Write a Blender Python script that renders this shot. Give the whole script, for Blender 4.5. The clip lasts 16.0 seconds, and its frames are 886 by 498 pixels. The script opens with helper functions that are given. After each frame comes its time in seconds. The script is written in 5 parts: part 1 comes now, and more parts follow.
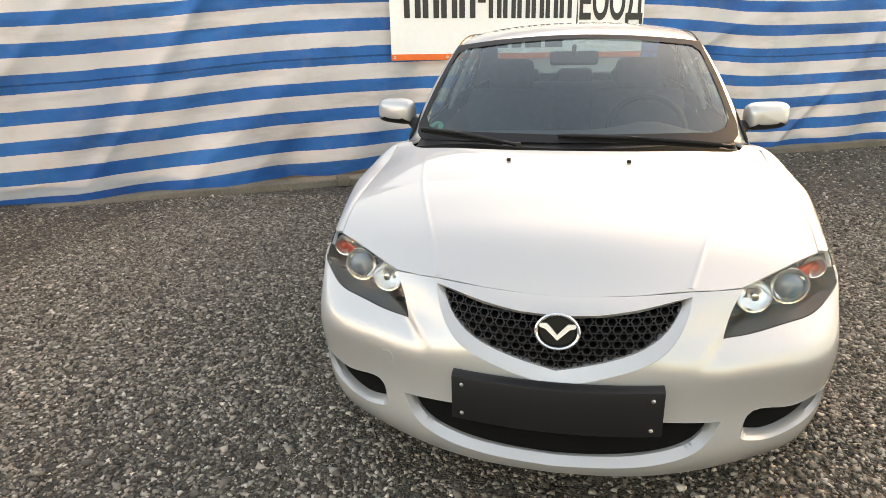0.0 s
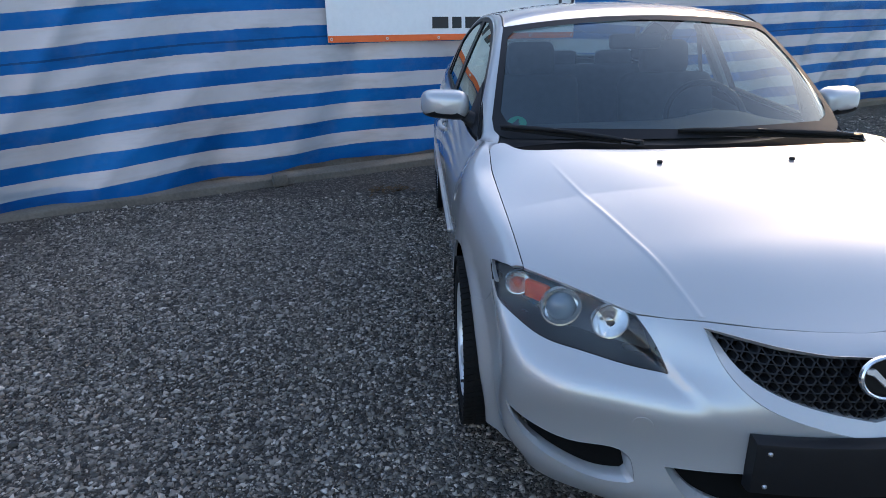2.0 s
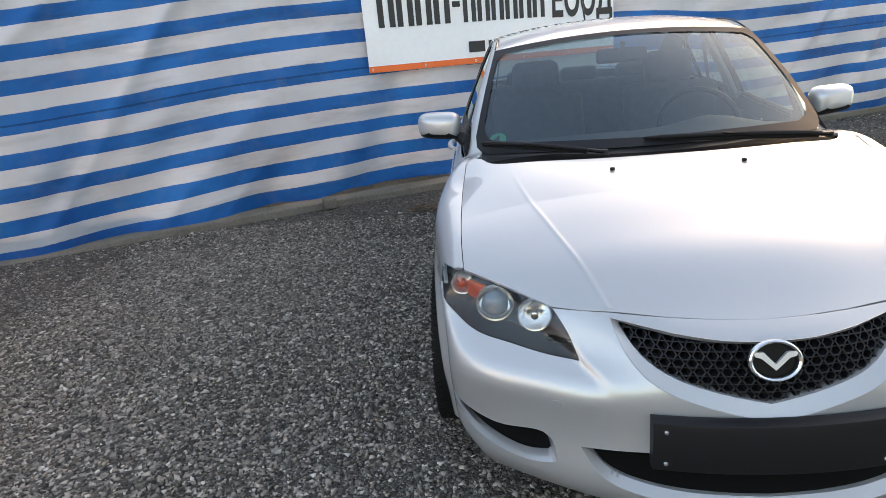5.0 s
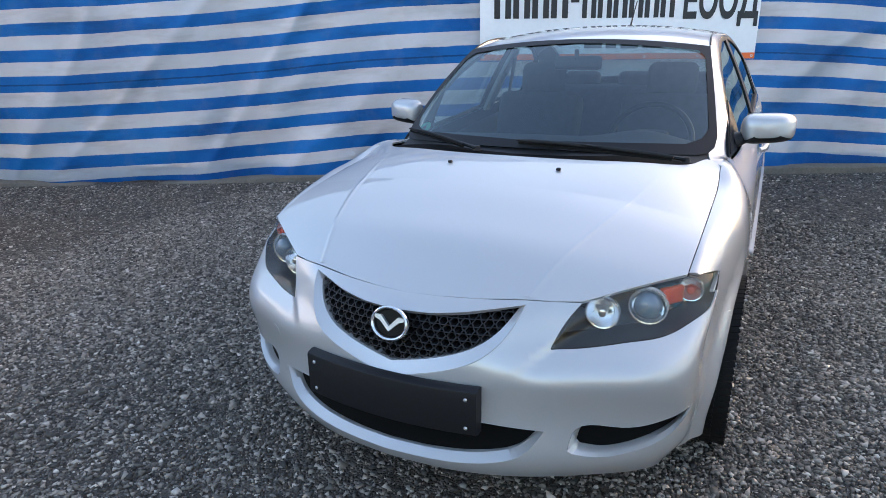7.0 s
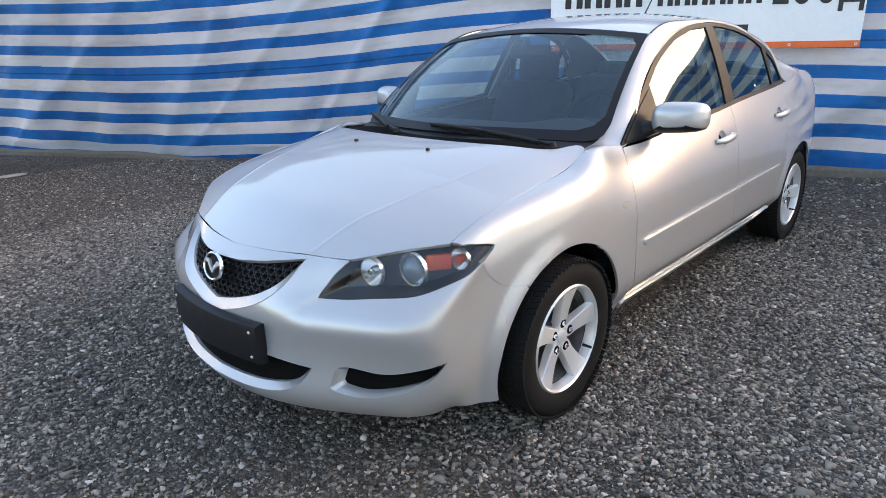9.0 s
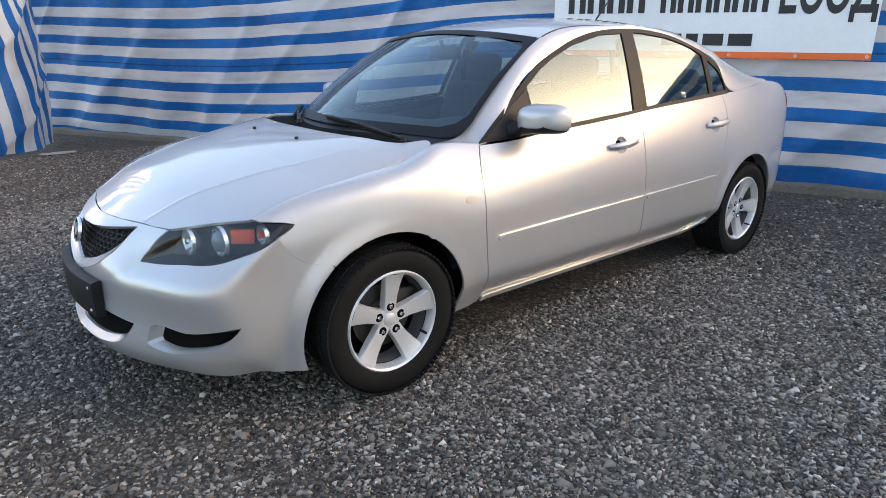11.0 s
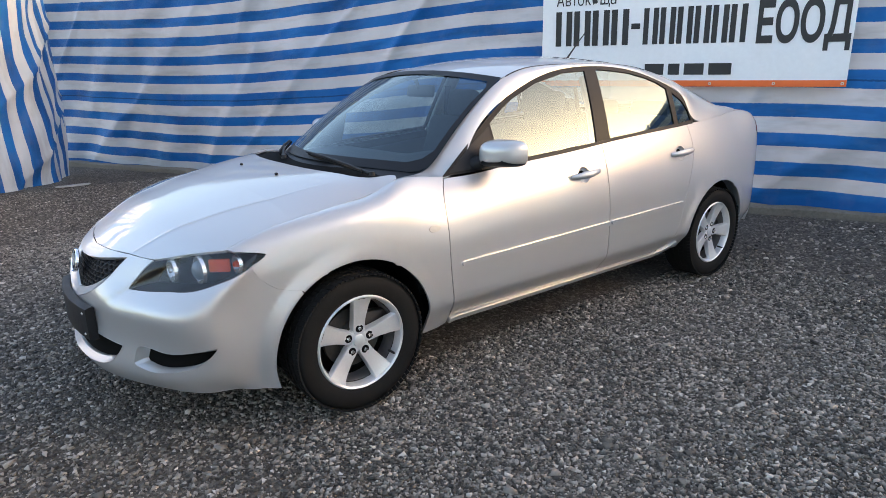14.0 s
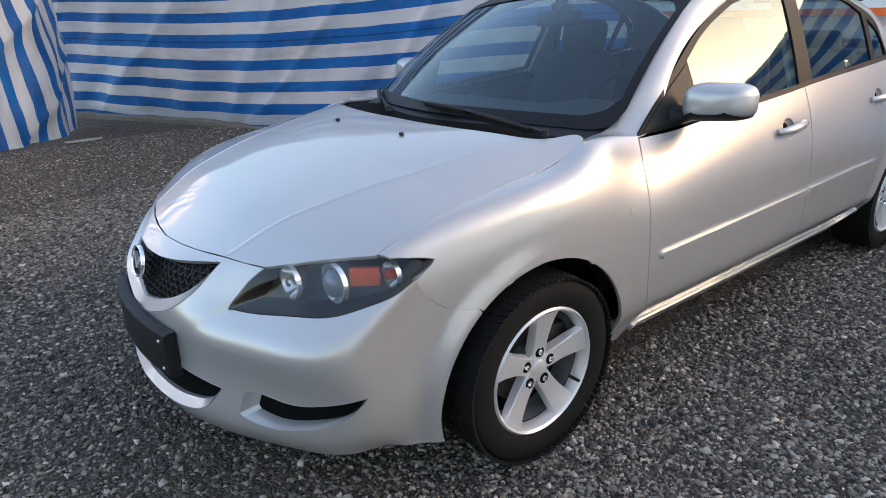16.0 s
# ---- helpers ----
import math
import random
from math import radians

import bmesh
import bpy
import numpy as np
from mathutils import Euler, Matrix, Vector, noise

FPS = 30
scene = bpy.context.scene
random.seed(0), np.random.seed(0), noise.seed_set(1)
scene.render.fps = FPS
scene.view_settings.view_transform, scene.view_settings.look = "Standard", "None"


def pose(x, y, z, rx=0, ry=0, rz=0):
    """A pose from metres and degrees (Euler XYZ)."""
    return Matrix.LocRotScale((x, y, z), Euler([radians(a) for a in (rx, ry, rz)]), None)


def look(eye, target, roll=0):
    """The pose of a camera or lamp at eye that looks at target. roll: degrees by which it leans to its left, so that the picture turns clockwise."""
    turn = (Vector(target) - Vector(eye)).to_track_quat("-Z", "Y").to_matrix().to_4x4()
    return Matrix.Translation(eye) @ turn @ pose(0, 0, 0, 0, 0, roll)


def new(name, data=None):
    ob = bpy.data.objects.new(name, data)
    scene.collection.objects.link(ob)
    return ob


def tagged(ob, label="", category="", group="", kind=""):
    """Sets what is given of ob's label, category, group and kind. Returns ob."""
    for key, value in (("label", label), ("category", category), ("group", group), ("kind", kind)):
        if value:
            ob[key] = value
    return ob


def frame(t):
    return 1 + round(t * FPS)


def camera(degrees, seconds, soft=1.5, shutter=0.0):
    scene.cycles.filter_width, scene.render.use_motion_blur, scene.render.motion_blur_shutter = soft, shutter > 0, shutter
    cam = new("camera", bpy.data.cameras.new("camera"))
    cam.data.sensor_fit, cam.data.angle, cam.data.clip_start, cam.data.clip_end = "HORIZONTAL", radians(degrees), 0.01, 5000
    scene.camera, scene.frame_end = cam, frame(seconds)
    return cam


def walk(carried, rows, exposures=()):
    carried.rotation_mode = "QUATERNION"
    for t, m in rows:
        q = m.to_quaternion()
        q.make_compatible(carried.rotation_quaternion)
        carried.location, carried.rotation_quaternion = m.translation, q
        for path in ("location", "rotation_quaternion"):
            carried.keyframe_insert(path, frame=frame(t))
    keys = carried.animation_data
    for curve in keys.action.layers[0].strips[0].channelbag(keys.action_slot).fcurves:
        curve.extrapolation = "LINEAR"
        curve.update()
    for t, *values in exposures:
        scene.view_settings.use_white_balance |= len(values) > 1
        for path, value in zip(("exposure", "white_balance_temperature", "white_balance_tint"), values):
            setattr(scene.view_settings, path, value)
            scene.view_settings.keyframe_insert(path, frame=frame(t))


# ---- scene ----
cam = camera(70.5, 16.0, soft=0.7)
PATH = [
    (0, (0.021, -2.303, 1.32), (-0.375, -0.445, 0.694), -1.2),
    (0.5, (-0.261, -2.232, 1.303), (-0.535, -0.36, 0.654), -2.6),
    (0.7, (-0.362, -2.229, 1.314), (-0.574, -0.36, 0.635), -1.6),
    (1, (-0.501, -2.138, 1.341), (-0.67, -0.277, 0.629), -2.9),
    (1.3, (-0.649, -2.08, 1.333), (-0.725, -0.21, 0.627), -1.6),
    (1.5, (-0.742, -2.039, 1.335), (-0.777, -0.159, 0.653), -2.0),
    (2, (-0.958, -1.944, 1.343), (-0.896, -0.068, 0.653), -1.0),
    (2.5, (-1.162, -1.896, 1.356), (-1.022, -0.013, 0.698), -3.4),
    (3, (-1.267, -1.871, 1.374), (-1.056, 0.012, 0.733), -5.6),
    (3.5, (-1.255, -1.88, 1.372), (-1.006, -0.006, 0.72), -5.3),
    (3.7, (-1.214, -1.888, 1.367), (-0.98, -0.017, 0.699), -5.3),
    (5.8, (-0.012, -2.243, 1.349), (-0.516, -0.404, 0.745), -1.7),
    (6, (0.136, -2.241, 1.347), (-0.418, -0.429, 0.707), -0.5),
    (6.5, (0.484, -2.23, 1.344), (-0.256, -0.476, 0.731), -3.1),
    (7, (0.835, -2.151, 1.34), (-0.031, -0.461, 0.714), -1.1),
    (7.5, (1.113, -2.066, 1.323), (0.039, -0.486, 0.730), -2.1),
    (8, (1.41, -1.982, 1.337), (0.233, -0.481, 0.736), -3.8),
    (8.2, (1.516, -1.967, 1.323), (0.306, -0.477, 0.761), -3.6),
    (8.5, (1.69, -1.905, 1.312), (0.422, -0.49, 0.689), 0.3),
    (9, (1.88, -1.741, 1.306), (0.58, -0.36, 0.672), -1.8),
    (9.5, (2.054, -1.522, 1.29), (0.686, -0.208, 0.658), 1.3),
    (10, (2.279, -1.384, 1.257), (0.849, -0.12, 0.658), -1.2),
    (10.2, (2.35, -1.334, 1.253), (0.919, -0.08, 0.636), 0.0),
    (12.3, (2.855, -1.157, 1.339), (1.321, -0.022, 0.738), -1.8),
    (12.5, (2.865, -1.161, 1.341), (1.333, -0.014, 0.759), -1.7),
    (13, (2.882, -1.167, 1.349), (1.35, -0.002, 0.803), -1.3),
    (13.5, (2.887, -1.166, 1.346), (1.356, 0.004, 0.809), -1.1),
    (14, (2.878, -1.157, 1.343), (1.355, 0.017, 0.794), -1.2),
    (14.5, (2.783, -1.135, 1.323), (1.227, -0.017, 0.75), -1.0),
    (15, (2.582, -1.116, 1.307), (1.016, -0.042, 0.68), -0.7),
    (15.5, (2.252, -1.155, 1.317), (0.744, -0.044, 0.616), -0.9),
    (16, (1.907, -1.18, 1.282), (0.423, -0.043, 0.571), -1.9),
]
EXPOSURES = [
    (0.0, 3.30, 9500, 22), (1.0, 3.03, 8900, 23), (1.5, 2.50, 7200, 21), (2.0, 2.27, 5700, 20), (2.7, 2.45, 5700, 20), (3.7, 2.57, 5800, 20),
    (5.8, 2.90, 7800, 21), (6.3, 2.82, 7100, 21), (6.7, 2.72, 6050, 20), (8.0, 2.93, 6250, 21), (9.5, 2.73, 6350, 21), (14.5, 2.58, 6350, 21), (16.0, 2.44, 6300, 21),
]
walk(cam, [(t, look(eye, target, roll)) for t, eye, target, roll in PATH], EXPOSURES)

# ---- light: low evening sun behind the fence, open sky ----
SUN_AZ, SUN_EL = radians(41), radians(6.5)          # azimuth from +y towards +x
world = bpy.data.worlds.new("world")
scene.world = world
world.use_nodes = True
wn, wl = world.node_tree.nodes, world.node_tree.links
sky = wn.new("ShaderNodeTexSky")
sky.sky_type, sky.sun_disc = "NISHITA", False
sky.sun_elevation, sky.sun_rotation = SUN_EL, SUN_AZ
sky.air_density, sky.dust_density, sky.ozone_density = 1.0, 4.2, 1.0
wl.new(sky.outputs[0], wn["Background"].inputs[0])
wn["Background"].inputs[1].default_value = 0.15
sun = new("sun", bpy.data.lights.new("sun", "SUN"))
sun.data.energy, sun.data.angle, sun.data.color = 3.4, radians(0.5), (1.0, 0.77, 0.52)
sun_way = Vector((math.sin(SUN_AZ) * math.cos(SUN_EL), math.cos(SUN_AZ) * math.cos(SUN_EL), math.sin(SUN_EL)))
sun.matrix_world = look(sun_way * 50, (0, 0, 0))


# ---- materials ----
class Mat:
    """A node material under construction."""

    def __init__(self, name, color=(0.5, 0.5, 0.5), rough=0.5, metal=0.0, **sockets):
        self.m = bpy.data.materials.new(name)
        self.m.use_nodes = True
        self.t = self.m.node_tree
        self.b = self.t.nodes["Principled BSDF"]
        self.b.inputs["Base Color"].default_value = (*color, 1)
        self.b.inputs["Roughness"].default_value = rough
        self.b.inputs["Metallic"].default_value = metal
        for k, v in sockets.items():
            self.b.inputs[k.replace("_", " ")].default_value = v
        self.out = self.t.nodes["Material Output"]

    def n(self, kind, **props):
        node = self.t.nodes.new("ShaderNode" + kind)
        for k, v in props.items():
            if k in node.inputs:
                node.inputs[k].default_value = v
            elif k == "operation":
                node.operation = v
            elif k == "data_type":
                node.data_type = v
            elif k == "blend_type":
                node.blend_type = v
            elif k == "feature":
                node.feature = v
            elif k == "wave_type":
                node.wave_type = v
        return node

    def l(self, a, b):
        self.t.links.new(a, b)

    def coords(self, kind="Object", scale=(1, 1, 1)):
        mp = self.n("Mapping")
        mp.inputs["Scale"].default_value = scale
        self.l(self.n("TexCoord").outputs[kind], mp.inputs[0])
        return mp.outputs[0]

    def noise(self, scale, detail=4.0, rough=0.55, vec=None, kind="Object"):
        nd = self.n("TexNoise", Scale=scale, Detail=detail, Roughness=rough)
        self.l(vec if vec is not None else self.coords(kind), nd.inputs["Vector"])
        return nd.outputs[0]

    def ramp(self, fac, stops):
        r = self.n("ValToRGB")
        el = r.color_ramp.elements
        while len(el) < len(stops):
            el.new(0.5)
        for e, (p, c) in zip(el, stops):
            e.position = p
            e.color = (*c, 1) if len(c) == 3 else c
        self.l(fac, r.inputs[0])
        return r.outputs[0]

    def mix(self, fac, a, b, blend="MIX"):
        mx = self.n("MixRGB", blend_type=blend)
        for sock, v in zip(mx.inputs, (fac, a, b)):
            if isinstance(v, bpy.types.NodeSocket):
                self.l(v, sock)
            else:
                sock.default_value = v if isinstance(v, (int, float)) else (*v, 1)
        return mx.outputs[0]

    def math(self, op, a, b=0.0):
        nd = self.n("Math", operation=op)
        for sock, v in zip(nd.inputs, (a, b)):
            if isinstance(v, bpy.types.NodeSocket):
                self.l(v, sock)
            else:
                sock.default_value = v
        return nd.outputs[0]

    def bump(self, height, strength, distance):
        bp = self.n("Bump", Strength=strength, Distance=distance)
        self.l(height, bp.inputs["Height"])
        self.l(bp.outputs[0], self.b.inputs["Normal"])

    def color(self, sock):
        self.l(sock, self.b.inputs["Base Color"])

    def rough(self, sock):
        self.l(sock, self.b.inputs["Roughness"])


def grainy(name, color, rough, metal=0.0, scale=60.0, spread=0.15, bump=0.2, dist=0.001, **sockets):
    """A plain surface with two scales of variation in colour and gloss."""
    m = Mat(name, color, rough, metal, **sockets)
    fine, broad = m.noise(scale), m.noise(scale / 14, 3)
    both = m.math("ADD", m.math("MULTIPLY", fine, 0.5), m.math("MULTIPLY", broad, 0.5))
    lo, hi = [c * (1 - spread) for c in color], [min(1, c * (1 + spread)) for c in color]
    m.color(m.ramp(both, [(0.3, lo), (0.7, hi)]))
    m.rough(m.math("ADD", m.math("MULTIPLY", broad, 0.16), rough - 0.08))
    if bump:
        m.bump(fine, bump, dist)
    return m.m


def paint_material():
    """Silver metallic lacquer with flakes, fine dust and a clear coat."""
    m = Mat("silver_paint", (0.56, 0.555, 0.55), 0.40, 0.45, Coat_Weight=1.0, Coat_Roughness=0.04, Coat_IOR=1.5)
    flake = m.n("TexVoronoi", Scale=1600.0)
    m.l(m.coords(), flake.inputs["Vector"])
    dust = m.noise(3.5, 5)
    tone = m.mix(0.10, (0.57, 0.57, 0.57), flake.outputs["Color"], "MULTIPLY")
    m.color(m.mix(m.math("MULTIPLY", dust, 0.18), tone, (0.50, 0.48, 0.45)))
    m.rough(m.math("ADD", m.math("MULTIPLY", dust, 0.08), 0.29))
    cr = m.math("ADD", m.math("MULTIPLY", m.noise(14, 5), 0.08), 0.01)
    m.l(cr, m.b.inputs["Coat Roughness"])
    return m.m


def glass_material(name, tint, gloss_rough=0.0, base=0.08, rim=0.92, gloss_tint=(1, 1, 1)):
    """Thin glass: tinted see-through with Fresnel gloss."""
    m = Mat(name)
    clear = m.n("BsdfTransparent")
    clear.inputs[0].default_value = (*tint, 1)
    gloss = m.n("BsdfGlossy")
    gloss.inputs["Color"].default_value = (*gloss_tint, 1)
    gloss.inputs["Roughness"].default_value = gloss_rough
    facing = m.n("LayerWeight", Blend=0.5).outputs["Facing"]
    mx = m.n("MixShader")
    m.l(m.math("ADD", m.math("MULTIPLY", m.math("POWER", facing, 5.0), rim), base), mx.inputs[0])
    m.l(clear.outputs[0], mx.inputs[1])
    m.l(gloss.outputs[0], mx.inputs[2])
    m.l(mx.outputs[0], m.out.inputs[0])
    return m.m


def tarp_material(name, blues, through_light):
    """Woven plastic sheet, blue and white stripes along the cloth, creased and dusty."""
    m = Mat(name, (0.5, 0.5, 0.5), 0.5, Specular_IOR_Level=0.18)
    uv = m.coords("UV", (1, 0.25, 1))
    sep = m.n("SeparateXYZ")
    m.l(m.n("TexCoord").outputs["UV"], sep.inputs[0])
    wob = m.noise(30, 2, vec=uv)
    v = m.math("ADD", sep.outputs[1], m.math("MULTIPLY", m.math("SUBTRACT", wob, 0.5), 0.03))
    stripe = m.ramp(m.math("FRACT", v), [(0.0, (0, 0, 0)), (0.455, (0, 0, 0)), (0.467, (1, 1, 1)), (0.99, (1, 1, 1))])
    broad = m.noise(1.1, 5, vec=uv)
    blue = m.ramp(broad, [(0.3, blues[0]), (0.7, blues[1])])
    white = m.ramp(broad, [(0.3, (0.41, 0.45, 0.50)), (0.7, (0.53, 0.575, 0.63))])
    cloth = m.mix(stripe, blue, white)
    stitch = m.math("LESS_THAN", m.math("ABSOLUTE", m.math("ADD", v, 0.80)), 0.022)
    cloth = m.mix(m.math("MULTIPLY", stitch, 0.7), cloth, (0.005, 0.02, 0.08))
    dirt = m.ramp(m.noise(5, 6, vec=uv), [(0.52, (0, 0, 0)), (0.75, (1, 1, 1))])
    # slanting fold shade painted into the cloth colour, with some grime in it
    slant = m.n("Mapping")
    slant.inputs["Rotation"].default_value = (0, 0, radians(-52))
    slant.inputs["Scale"].default_value = (0.9, 4.2, 1)
    m.l(uv, slant.inputs[0])
    shade_streak = m.ramp(m.noise(1.3, 4, 0.6, vec=slant.outputs[0]), [(0.50, (0, 0, 0)), (0.70, (1, 1, 1))])
    cloth = m.mix(m.math("MULTIPLY", shade_streak, 0.55), cloth, m.mix(stripe, (0.008, 0.035, 0.10), (0.26, 0.28, 0.31)))
    m.color(m.mix(m.math("MULTIPLY", dirt, 0.16), cloth, (0.22, 0.20, 0.17)))
    weave = m.n("TexChecker", Scale=260.0)
    m.l(uv, weave.inputs["Vector"])
    crease = m.noise(6, 4, 0.45, vec=m.coords("UV", (0.6, 0.36, 1)))
    h = m.math("ADD", crease, m.math("MULTIPLY", weave.outputs["Fac"], 0.03))
    m.bump(h, 0.6, 0.022)
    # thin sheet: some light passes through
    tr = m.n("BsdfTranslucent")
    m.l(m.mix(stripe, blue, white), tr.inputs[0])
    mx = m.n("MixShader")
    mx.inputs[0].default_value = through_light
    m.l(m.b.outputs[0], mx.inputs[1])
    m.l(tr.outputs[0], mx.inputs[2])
    m.l(mx.outputs[0], m.out.inputs[0])
    return m.m


def ground_material():
    m = Mat("gravel_bed", (0.131, 0.120, 0.108), 0.9)
    co = m.coords()
    cell = m.n("TexVoronoi", Scale=75.0)
    m.l(co, cell.inputs["Vector"])
    edge = m.n("TexVoronoi", Scale=75.0, feature="DISTANCE_TO_EDGE")
    m.l(co, edge.inputs["Vector"])
    sep = m.n("SeparateColor")
    m.l(cell.outputs["Color"], sep.inputs[0])
    stone = m.ramp(sep.outputs[0], [(0.0, (0.032, 0.029, 0.026)), (0.6, (0.110, 0.099, 0.087)), (0.9, (0.255, 0.226, 0.196)), (1.0, (0.458, 0.410, 0.351))])
    broad = m.noise(0.55, 5)
    soil = m.ramp(m.noise(9, 5), [(0.35, (0.082, 0.063, 0.045)), (0.7, (0.164, 0.130, 0.095))])
    m.color(m.mix(m.ramp(broad, [(0.45, (0.273, 0.250, 0.225)), (0.7, (0.872, 0.800, 0.720))]), stone, soil))
    h = m.math("ADD", m.math("MULTIPLY", edge.outputs["Distance"], 3.0), m.noise(160, 3))
    m.bump(h, 0.9, 0.012)
    return m.m


def stone_material():
    m = Mat("crushed_stone", (0.153, 0.140, 0.126), 0.85)
    geo = m.n("NewGeometry")
    tone = m.ramp(geo.outputs["Random Per Island"], [(0.0, (0.028, 0.025, 0.022)), (0.42, (0.164, 0.142, 0.117)), (0.78, (0.335, 0.290, 0.240)), (0.95, (0.49, 0.43, 0.365)), (1.0, (0.76, 0.68, 0.59))])
    grain = m.noise(180, 3)
    m.color(m.mix(m.math("MULTIPLY", grain, 0.3), tone, m.mix(0.5, tone, (0.218, 0.190, 0.162))))
    m.bump(grain, 0.4, 0.003)
    return m.m


PAINT = paint_material()
# tinted gloss puts a bluer, and a less warm, sky into the window reflections
GLASS = glass_material("window_glass", (0.56, 0.66, 0.67), base=0.115, gloss_tint=(0.82, 0.95, 1.0))
SIDEGLASS = glass_material("side_window_glass", (0.66, 0.74, 0.74), base=0.15, gloss_tint=(0.88, 1.0, 0.93))
LENS = glass_material("lamp_lens", (0.93, 0.94, 0.93), base=0.05, rim=0.4)
LENSBALL = grainy("projector_glass", (0.16, 0.20, 0.24), 0.04, scale=30, spread=0.05, bump=0, Specular_IOR_Level=0.8)
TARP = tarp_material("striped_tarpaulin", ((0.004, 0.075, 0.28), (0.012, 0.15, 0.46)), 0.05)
# paler blue and stronger translucency stand in for sun through the right fence
BACKLIT_TARP = tarp_material("backlit_striped_tarpaulin", ((0.05, 0.26, 0.52), (0.09, 0.36, 0.62)), 0.6)
GROUND = ground_material()
STONE = stone_material()
BLACK = grainy("black_plastic", (0.011, 0.011, 0.0125), 0.5, scale=300, bump=0.12, Specular_IOR_Level=0.3)
GLOSSBLACK = grainy("black_gloss_plastic", (0.011, 0.011, 0.011), 0.40, scale=90, bump=0.02, Specular_IOR_Level=0.15)
# near-black: the shade inside gaps and openings, put into the colour
VOID = grainy("cavity_shade", (0.005, 0.005, 0.005), 0.9, scale=40, bump=0, Specular_IOR_Level=0.1)
RUBBER = grainy("tyre_rubber", (0.012, 0.0118, 0.0115), 0.75, scale=220, spread=0.3, bump=0.3, Specular_IOR_Level=0.16)
ALLOY = grainy("alloy_rim", (0.74, 0.745, 0.75), 0.36, 0.5, scale=120, spread=0.06, bump=0.05)
BARREL = grainy("rim_barrel", (0.20, 0.20, 0.205), 0.5, 0.5, scale=60, spread=0.2, bump=0.05)
STEEL = grainy("brake_steel", (0.06, 0.053, 0.048), 0.55, 0.5, scale=80, spread=0.3)
CHROME = grainy("chrome", (0.80, 0.81, 0.82), 0.1, 1.0, scale=60, spread=0.04, bump=0.0)
LAMPTRIM = grainy("smoked_lamp_trim", (0.05, 0.046, 0.040), 0.30, 0.6, scale=60, spread=0.1, bump=0.03)
REFLECTOR = grainy("bright_reflector", (0.88, 0.89, 0.91), 0.14, 0.85, scale=60, spread=0.04, bump=0.0)
AMBER = grainy("amber_lens", (0.55, 0.055, 0.015), 0.2, scale=50, spread=0.15, bump=0.1)
DARKRED = grainy("red_lens", (0.13, 0.012, 0.010), 0.2, scale=50, spread=0.15, bump=0.05)
LAMPGREY = grainy("lamp_housing", (0.022, 0.024, 0.029), 0.2, 0.3, scale=60, bump=0.05, Specular_IOR_Level=0.3)
TRIM = grainy("interior_trim", (0.055, 0.057, 0.062), 0.7, scale=400, bump=0.25)
TRIMGREY = grainy("headliner_cloth", (0.30, 0.30, 0.29), 0.9, scale=500, bump=0.2)
CLOTH = grainy("seat_cloth", (0.045, 0.046, 0.052), 0.92, scale=350, spread=0.3, bump=0.4)
WHITEPVC = grainy("banner_vinyl", (0.90, 0.90, 0.90), 0.35, scale=25, spread=0.04, bump=0.05)
ORANGE = grainy("orange_print", (0.95, 0.17, 0.03), 0.4, scale=25, spread=0.08, bump=0.0)
INK = grainy("black_print", (0.02, 0.02, 0.022), 0.4, scale=25, spread=0.1, bump=0.0)
CONCRETE = grainy("old_concrete", (0.17, 0.15, 0.12), 0.9, scale=45, spread=0.35, bump=0.6, dist=0.006)
SCREW = grainy("zinc_screw", (0.75, 0.74, 0.72), 0.3, 0.9, scale=90, spread=0.05, bump=0.0)
GREEN = grainy("green_sticker", (0.01, 0.28, 0.14), 0.5, scale=60, spread=0.08, bump=0.0)
DRYLEAF = grainy("dry_leaf", (0.12, 0.075, 0.035), 0.9, scale=60, spread=0.4, bump=0.3)
PALE = grainy("pale_scrap", (0.42, 0.40, 0.37), 0.8, scale=40, spread=0.15, bump=0.2)
INDICATOR = grainy("clear_indicator", (0.55, 0.52, 0.47), 0.2, scale=80, spread=0.1, bump=0.1)


# ---- geometry helpers ----
def spline(xs, ys):
    """Natural cubic spline through (xs, ys), straight beyond its ends; ys may hold several columns."""
    xs, ys = np.asarray(xs, float), np.asarray(ys, float)
    n, h = len(xs), np.diff(xs)
    a, r = np.eye(n), np.zeros((n,) + ys.shape[1:])
    for i in range(1, n - 1):
        a[i, i - 1:i + 2] = h[i - 1], 2 * (h[i - 1] + h[i]), h[i]
        r[i] = 6 * ((ys[i + 1] - ys[i]) / h[i] - (ys[i] - ys[i - 1]) / h[i - 1])
    c = np.linalg.solve(a, r)

    def f(x):
        x = np.asarray(x, float)
        xc = np.clip(x, xs[0], xs[-1])
        i = np.clip(np.searchsorted(xs, xc) - 1, 0, n - 2)
        hh, u, v = h[i], xc - xs[i], xs[i + 1] - xc
        if ys.ndim > 1:
            hh, u, v, off = hh[..., None], u[..., None], v[..., None], (x - xc)[..., None]
        else:
            off = x - xc
        y = (c[i] * v ** 3 + c[i + 1] * u ** 3) / (6 * hh) + (ys[i] / hh - c[i] * hh / 6) * v + (ys[i + 1] / hh - c[i + 1] * hh / 6) * u
        d = (-c[i] * v ** 2 + c[i + 1] * u ** 2) / (2 * hh) - (ys[i] / hh - c[i] * hh / 6) + (ys[i + 1] / hh - c[i + 1] * hh / 6)
        return y + d * off

    return f


